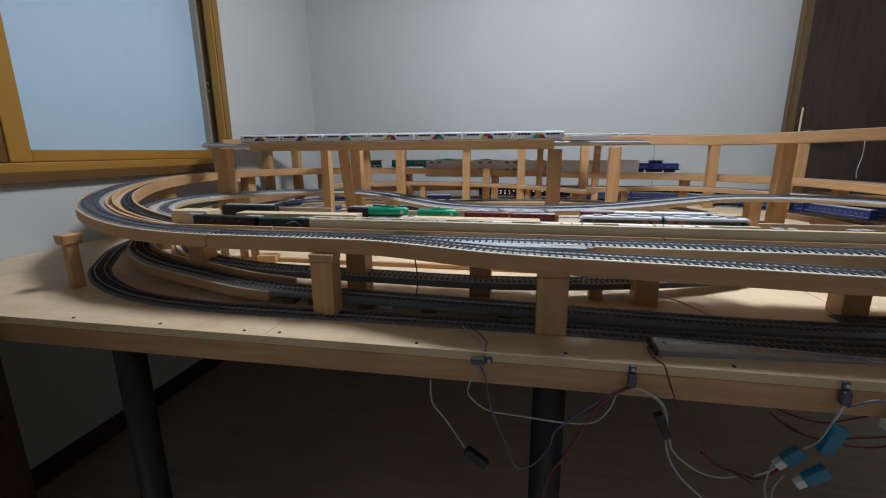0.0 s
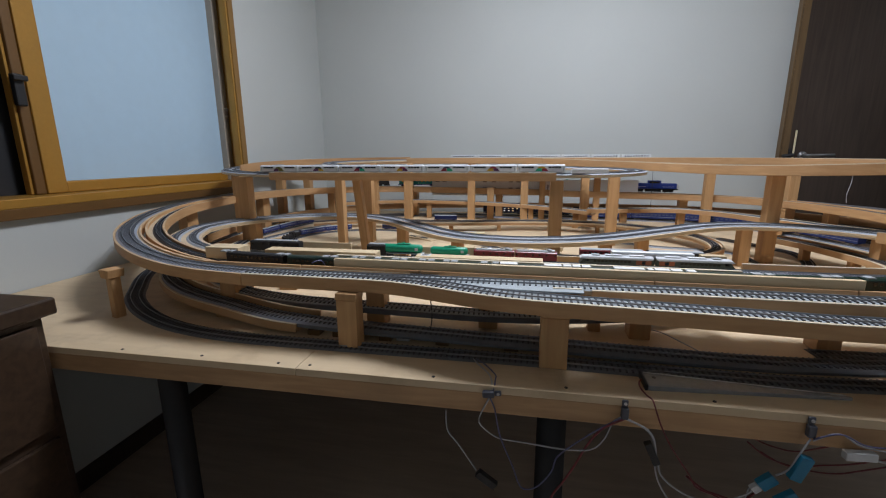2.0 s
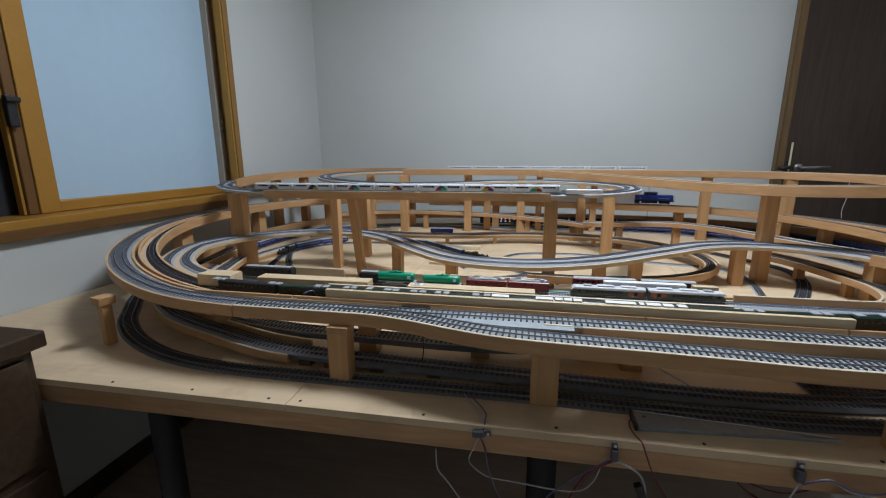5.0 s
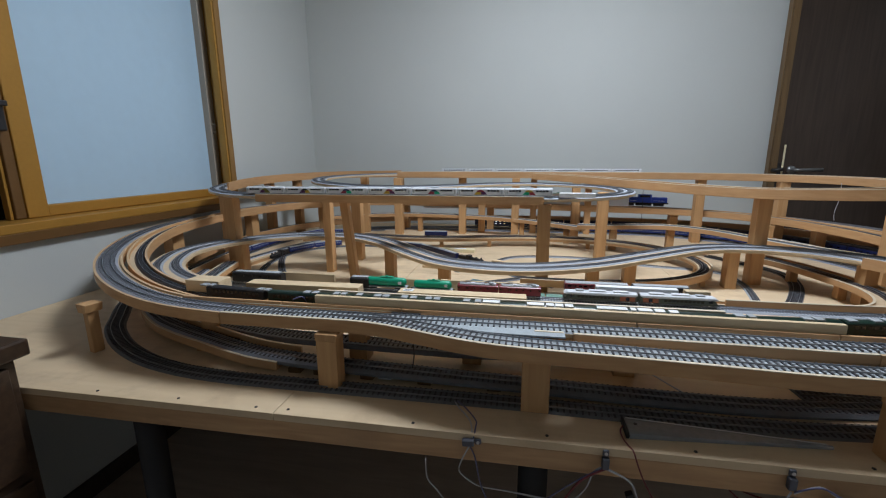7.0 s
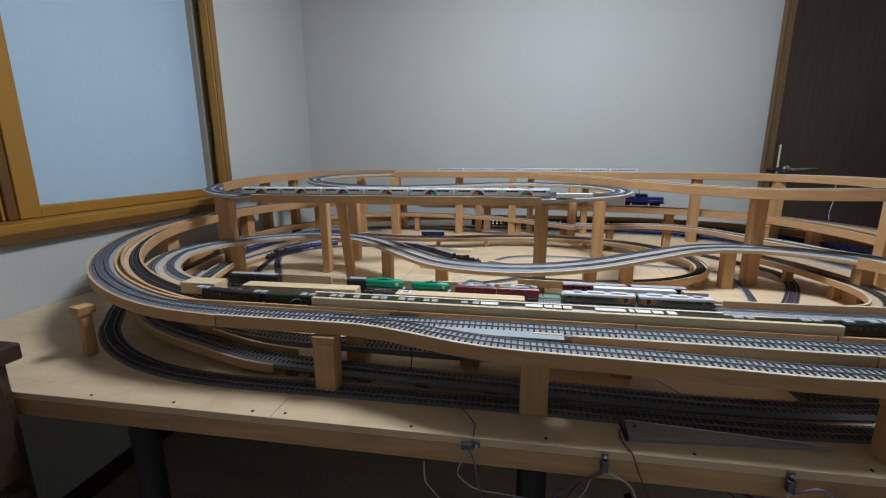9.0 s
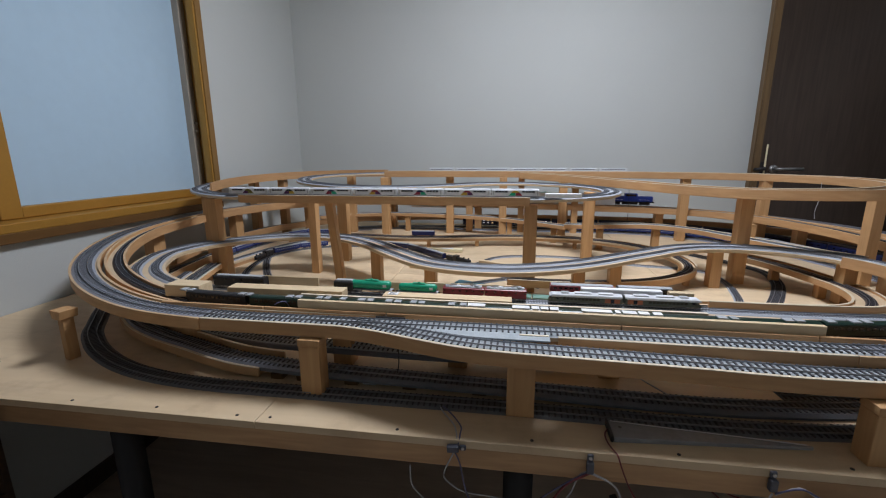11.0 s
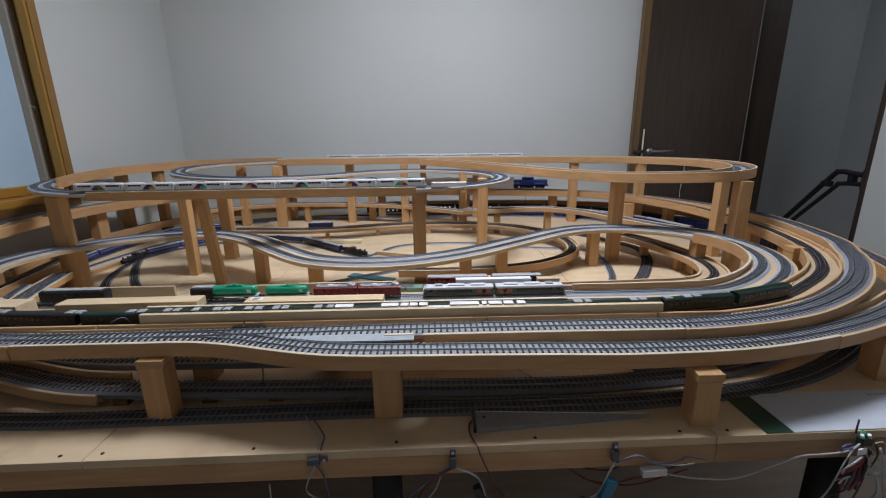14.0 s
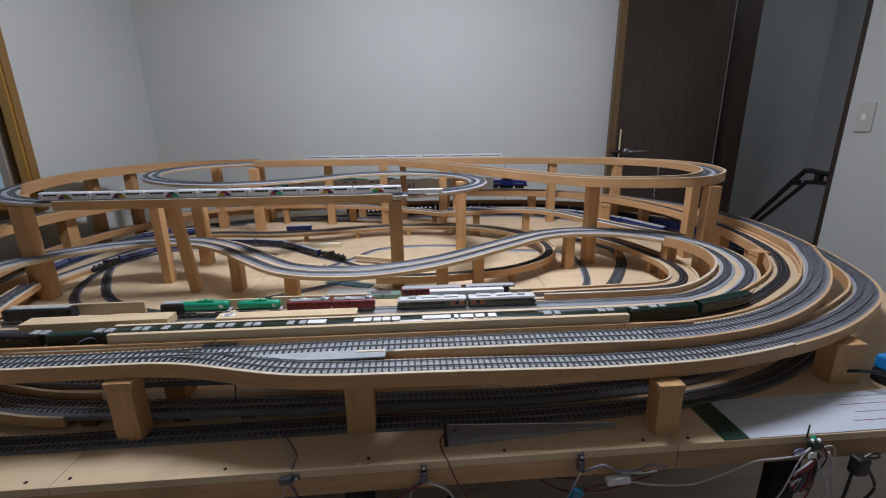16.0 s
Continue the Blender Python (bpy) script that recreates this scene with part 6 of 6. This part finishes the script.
wire([(0.316, 0.600), (0.330, 0.588), (0.366, 0.588), (0.408, 0.587), (0.47, 0.592)], WIRE_RED, "dark red wire under the table", y=TY0 + 0.05)
wire([(0.300, 0.600), (0.330, 0.587), (0.367, 0.579), (0.402, 0.586), (0.434, 0.595), (0.480, 0.598)], WIRE_RED, "dark red wire under the table", y=TY0 + 0.03)
wire([(0.310, 0.585), (0.339, 0.565), (0.390, 0.552), (0.426, 0.549), (0.450, 0.556), (0.490, 0.575)], WIRE_RED, "dark red wire sagging under the table", y=TY0 + 0.03)
wire([(0.325, 0.575), (0.360, 0.560), (0.400, 0.566), (0.438, 0.570), (0.500, 0.590)], WIRE_RED, "dark red wire sagging under the table", y=TY0 + 0.025)
wire([(0.235, 0.526), (0.258, 0.510), (0.278, 0.503), (0.305, 0.493), (0.318, 0.500), (0.330, 0.520)], WIRE_RED, "dark red wire bundled below the connectors", 0.0016, y=TY0 + 0.02)
wire([(0.16, 0.602), (0.22, 0.592), (0.28, 0.596), (0.34, 0.605)], WIRE_BLACK, "dark wire under the table", y=TY0 + 0.04)
wire([(0.364, 0.622), (0.390, 0.635), (0.419, 0.622), (0.451, 0.619), (0.465, 0.625), (0.490, 0.623)], WIRE_BLUE, "violet wire along the table edge")
wire([(0.364, 0.620), (0.392, 0.632), (0.417, 0.619), (0.449, 0.616), (0.472, 0.619)], WIRE_GREY, "grey wire along the table edge", sway=-0.002)
wire([(0.434, 0.602), (0.476, 0.596), (0.530, 0.592), (0.583, 0.604), (0.624, 0.620), (0.652, 0.626), (0.684, 0.633), (0.700, 0.642)], WIRE_GREY, "pale grey cable along the table edge", 0.0014)
wire([(0.700, 0.640), (0.684, 0.62), (0.672, 0.569), (0.66, 0.53)], WIRE_GREY, "grey cable in a tangle at the table edge")
wire([(0.702, 0.645), (0.722, 0.634), (0.742, 0.637), (0.738, 0.60), (0.70, 0.592), (0.68, 0.580)], WIRE_GREY, "grey cable in a tangle at the table edge", sway=-0.006)
wire([(0.705, 0.640), (0.716, 0.60), (0.708, 0.544), (0.69, 0.50)], WIRE_RED, "dark red cable in a tangle at the table edge")
wire([(0.708, 0.642), (0.735, 0.61), (0.75, 0.57), (0.765, 0.535), (0.77, 0.49)], WIRE_GREY, "grey cable in a tangle at the table edge")
wire([(0.690, 0.640), (0.676, 0.642), (0.674, 0.634), (0.690, 0.630), (0.706, 0.636)], WIRE_BLUE, "blue and white wire loop in the tangle", 0.0016)
wire([(0.718, 0.646), (0.726, 0.62), (0.70, 0.57), (0.675, 0.55)], WIRE_BLACK, "black cable in a tangle at the table edge")
wire([(0.779, 0.600), (0.770, 0.541), (0.755, 0.49)], WIRE_BLACK, "black cable hanging from a plug", 0.0022)
wire([(0.796, 0.606), (0.817, 0.567), (0.806, 0.536), (0.79, 0.49)], WIRE_BLACK, "black cable hanging from a plug", 0.0022)


def connector(x, z, turn, w, h, mat, label, y=WY, tip=None):
    ob = thing("connector", x, y, z, label, "connector", "wire connectors")
    part("shell", box(-w / 2, w / 2, -0.005, 0.005, -h / 2, h / 2, 0.0012), mat, ob)
    if tip:
        part("plug_tip", box(-w * 0.34, w * 0.34, -0.004, 0.004, -h / 2 - 0.011, -h / 2 - 0.0004, 0.001), tip, ob)
    ob.matrix_basis = pose(x, y, z, 0, turn, 0)
    return ob


connector(-0.048, 0.497, -55, 0.012, 0.034, BLACK, "black plastic wire connector hanging below the table")
connector(0.178, 0.575, -25, 0.010, 0.034, BLACK, "slim black wire connector hanging below the table")
connector(0.321, 0.553, 45, 0.015, 0.022, CONNECTOR_BLUE, "blue crimp connector with a white plug", tip=CONNECTOR_WHITE)
connector(0.340, 0.540, 50, 0.015, 0.026, CONNECTOR_BLUE, "blue crimp connector with a white plug", WY - 0.012, CONNECTOR_WHITE)
connector(0.352, 0.583, 18, 0.015, 0.036, CONNECTOR_BLUE, "long blue crimp connector hanging below the table", WY - 0.006)
connector(0.417, 0.606, 86, 0.011, 0.034, CONNECTOR_WHITE, "white plastic cable joint at the table edge")
tip = thing("connector", -0.213, 0.592, TABLE, "small white wire joint lying between the low tracks", "connector", "wire connectors")
part("shell", box(-0.012, 0.012, -0.004, 0.004, 0.0005, 0.007, 0.001), CONNECTOR_WHITE, tip)
plug = thing("black_plug", 0.785, TY0 - 0.010, 0.612, "black power plug at the table edge", "plug")
part("housing", box(-0.014, 0.006, -0.008, 0.008, -0.018, 0.011, 0.003), BLACK, plug)
part("cable_tail", add_tube(bmesh.new(), smooth([(0.002, 0, 0.010), (0.012, 0, 0.016), (0.024, 0, 0.014), (0.022, 0, 0.008), (0.008, 0, 0.008)], 0.003), 0.0018, 6), WIRE_BLACK, plug)
peg = thing("wire_peg", 0.703, TY0 + 0.004, TABLE, "thin dark peg standing at the table edge", "peg")
part("pin", add_tube(bmesh.new(), [(0, 0, 0), (0, 0, 0.022)], 0.0012, 8), BLACK, peg)
part("bead", add_tube(bmesh.new(), [(0.006, -0.004, 0.0), (0.010, -0.004, 0.004)], 0.004, 8), GREEN_P, peg)
term = thing("terminal_block", 0.708, TY0 - 0.004, 0.646, "small green terminal block with white pins in the cable tangle", "terminal block")
part("body", box(-0.008, 0.008, -0.006, 0.004, -0.007, 0.004, 0.001), DKGREEN_P, term)
for x in (-0.005, 0.005):
    part("pin", add_tube(bmesh.new(), [(x, -0.002, 0.0042), (x - 0.003, -0.003, 0.010)], 0.0022, 8), PAPER, term)
tape = thing("tape_flag", 0.700, TY0 - 0.012, 0.634, "white tape flag in the cable tangle", "tape", turn=8)
part("flag", box(-0.006, 0.007, -0.001, 0.001, -0.006, 0.004, 0.0004), PAPER, tape)
bag = thing("cable_bundle", 0.705, TY0 - 0.010, 0.600, "dark red and grey cable bundle hanging in a tangle", "cable bundle")
for k in range(7):
    a, s = k * 0.9, 0.004 * (k - 3)
    part("strand", add_tube(bmesh.new(), smooth([(0.006 + 0.003 * math.sin(a), 0.002 * math.cos(a), 0.032), (0.004 + s * 0.6, 0.004 * math.sin(a), 0.010), (-0.004 + s, 0.005 * math.cos(a), -0.010), (-0.010 + s * 0.8, 0.003 * math.sin(a * 2), -0.030)], 0.005), 0.0030 - 0.0002 * k, 6), [WIRE_RED, WIRE_BLACK, CLIP, WIRE_RED, WIRE_BLACK, WIRE_GREY, CLIP][k], bag, "", True)
wire([(0.722, 0.640), (0.728, 0.618), (0.726, 0.600), (0.712, 0.592), (0.690, 0.590), (0.676, 0.584)], WIRE_GREY, "pale grey cable looped below the tangle", 0.0013, y=WY - 0.008)
wire([(0.718, 0.605), (0.728, 0.588), (0.736, 0.566), (0.734, 0.545)], WIRE_GREY, "pale grey cable hanging below the tangle", 0.0016, y=WY - 0.006)
wire([(0.698, 0.628), (0.684, 0.622), (0.676, 0.612), (0.678, 0.600)], WIRE_GREY, "pale grey cable bent in the tangle", 0.0015, y=WY - 0.010)
# thin drop wires under the decks
for x, y, z0, z1 in ((-0.165, 0.60, 0.668, 0.752), (0.085, 0.565, 0.72, 0.752), (0.60, 2.17, 0.66, 0.93)):
    ob = thing("drop_wire", x, y, z0, "thin dark feeder wire dropping from the deck", "wire", "feeder wires")
    part("strand", add_tube(bmesh.new(), smooth([(0, 0, 0), (0.004, 0, (z1 - z0) * 0.4), (-0.002, 0, z1 - z0)], 0.01), 0.0010, 6), WIRE_BLACK, ob)

ob = thing("drop_wire", 1.19, 1.78, 0.795, "thin white feeder wire dropping from the high deck", "wire", "feeder wires")
part("strand", add_tube(bmesh.new(), smooth([(0, 0, 0), (-0.004, 0, 0.03), (0.004, 0, 0.08), (0.002, 0, 0.140)], 0.01), 0.0012, 6), WIRE_GREY, ob)

# ---- sleepers of the near tracks, one by one ----
for owner, mesh, m in LATE_TIES:
    tie_ob = new("sleeper", mesh)
    tie_ob.parent = owner
    tie_ob.matrix_basis = m
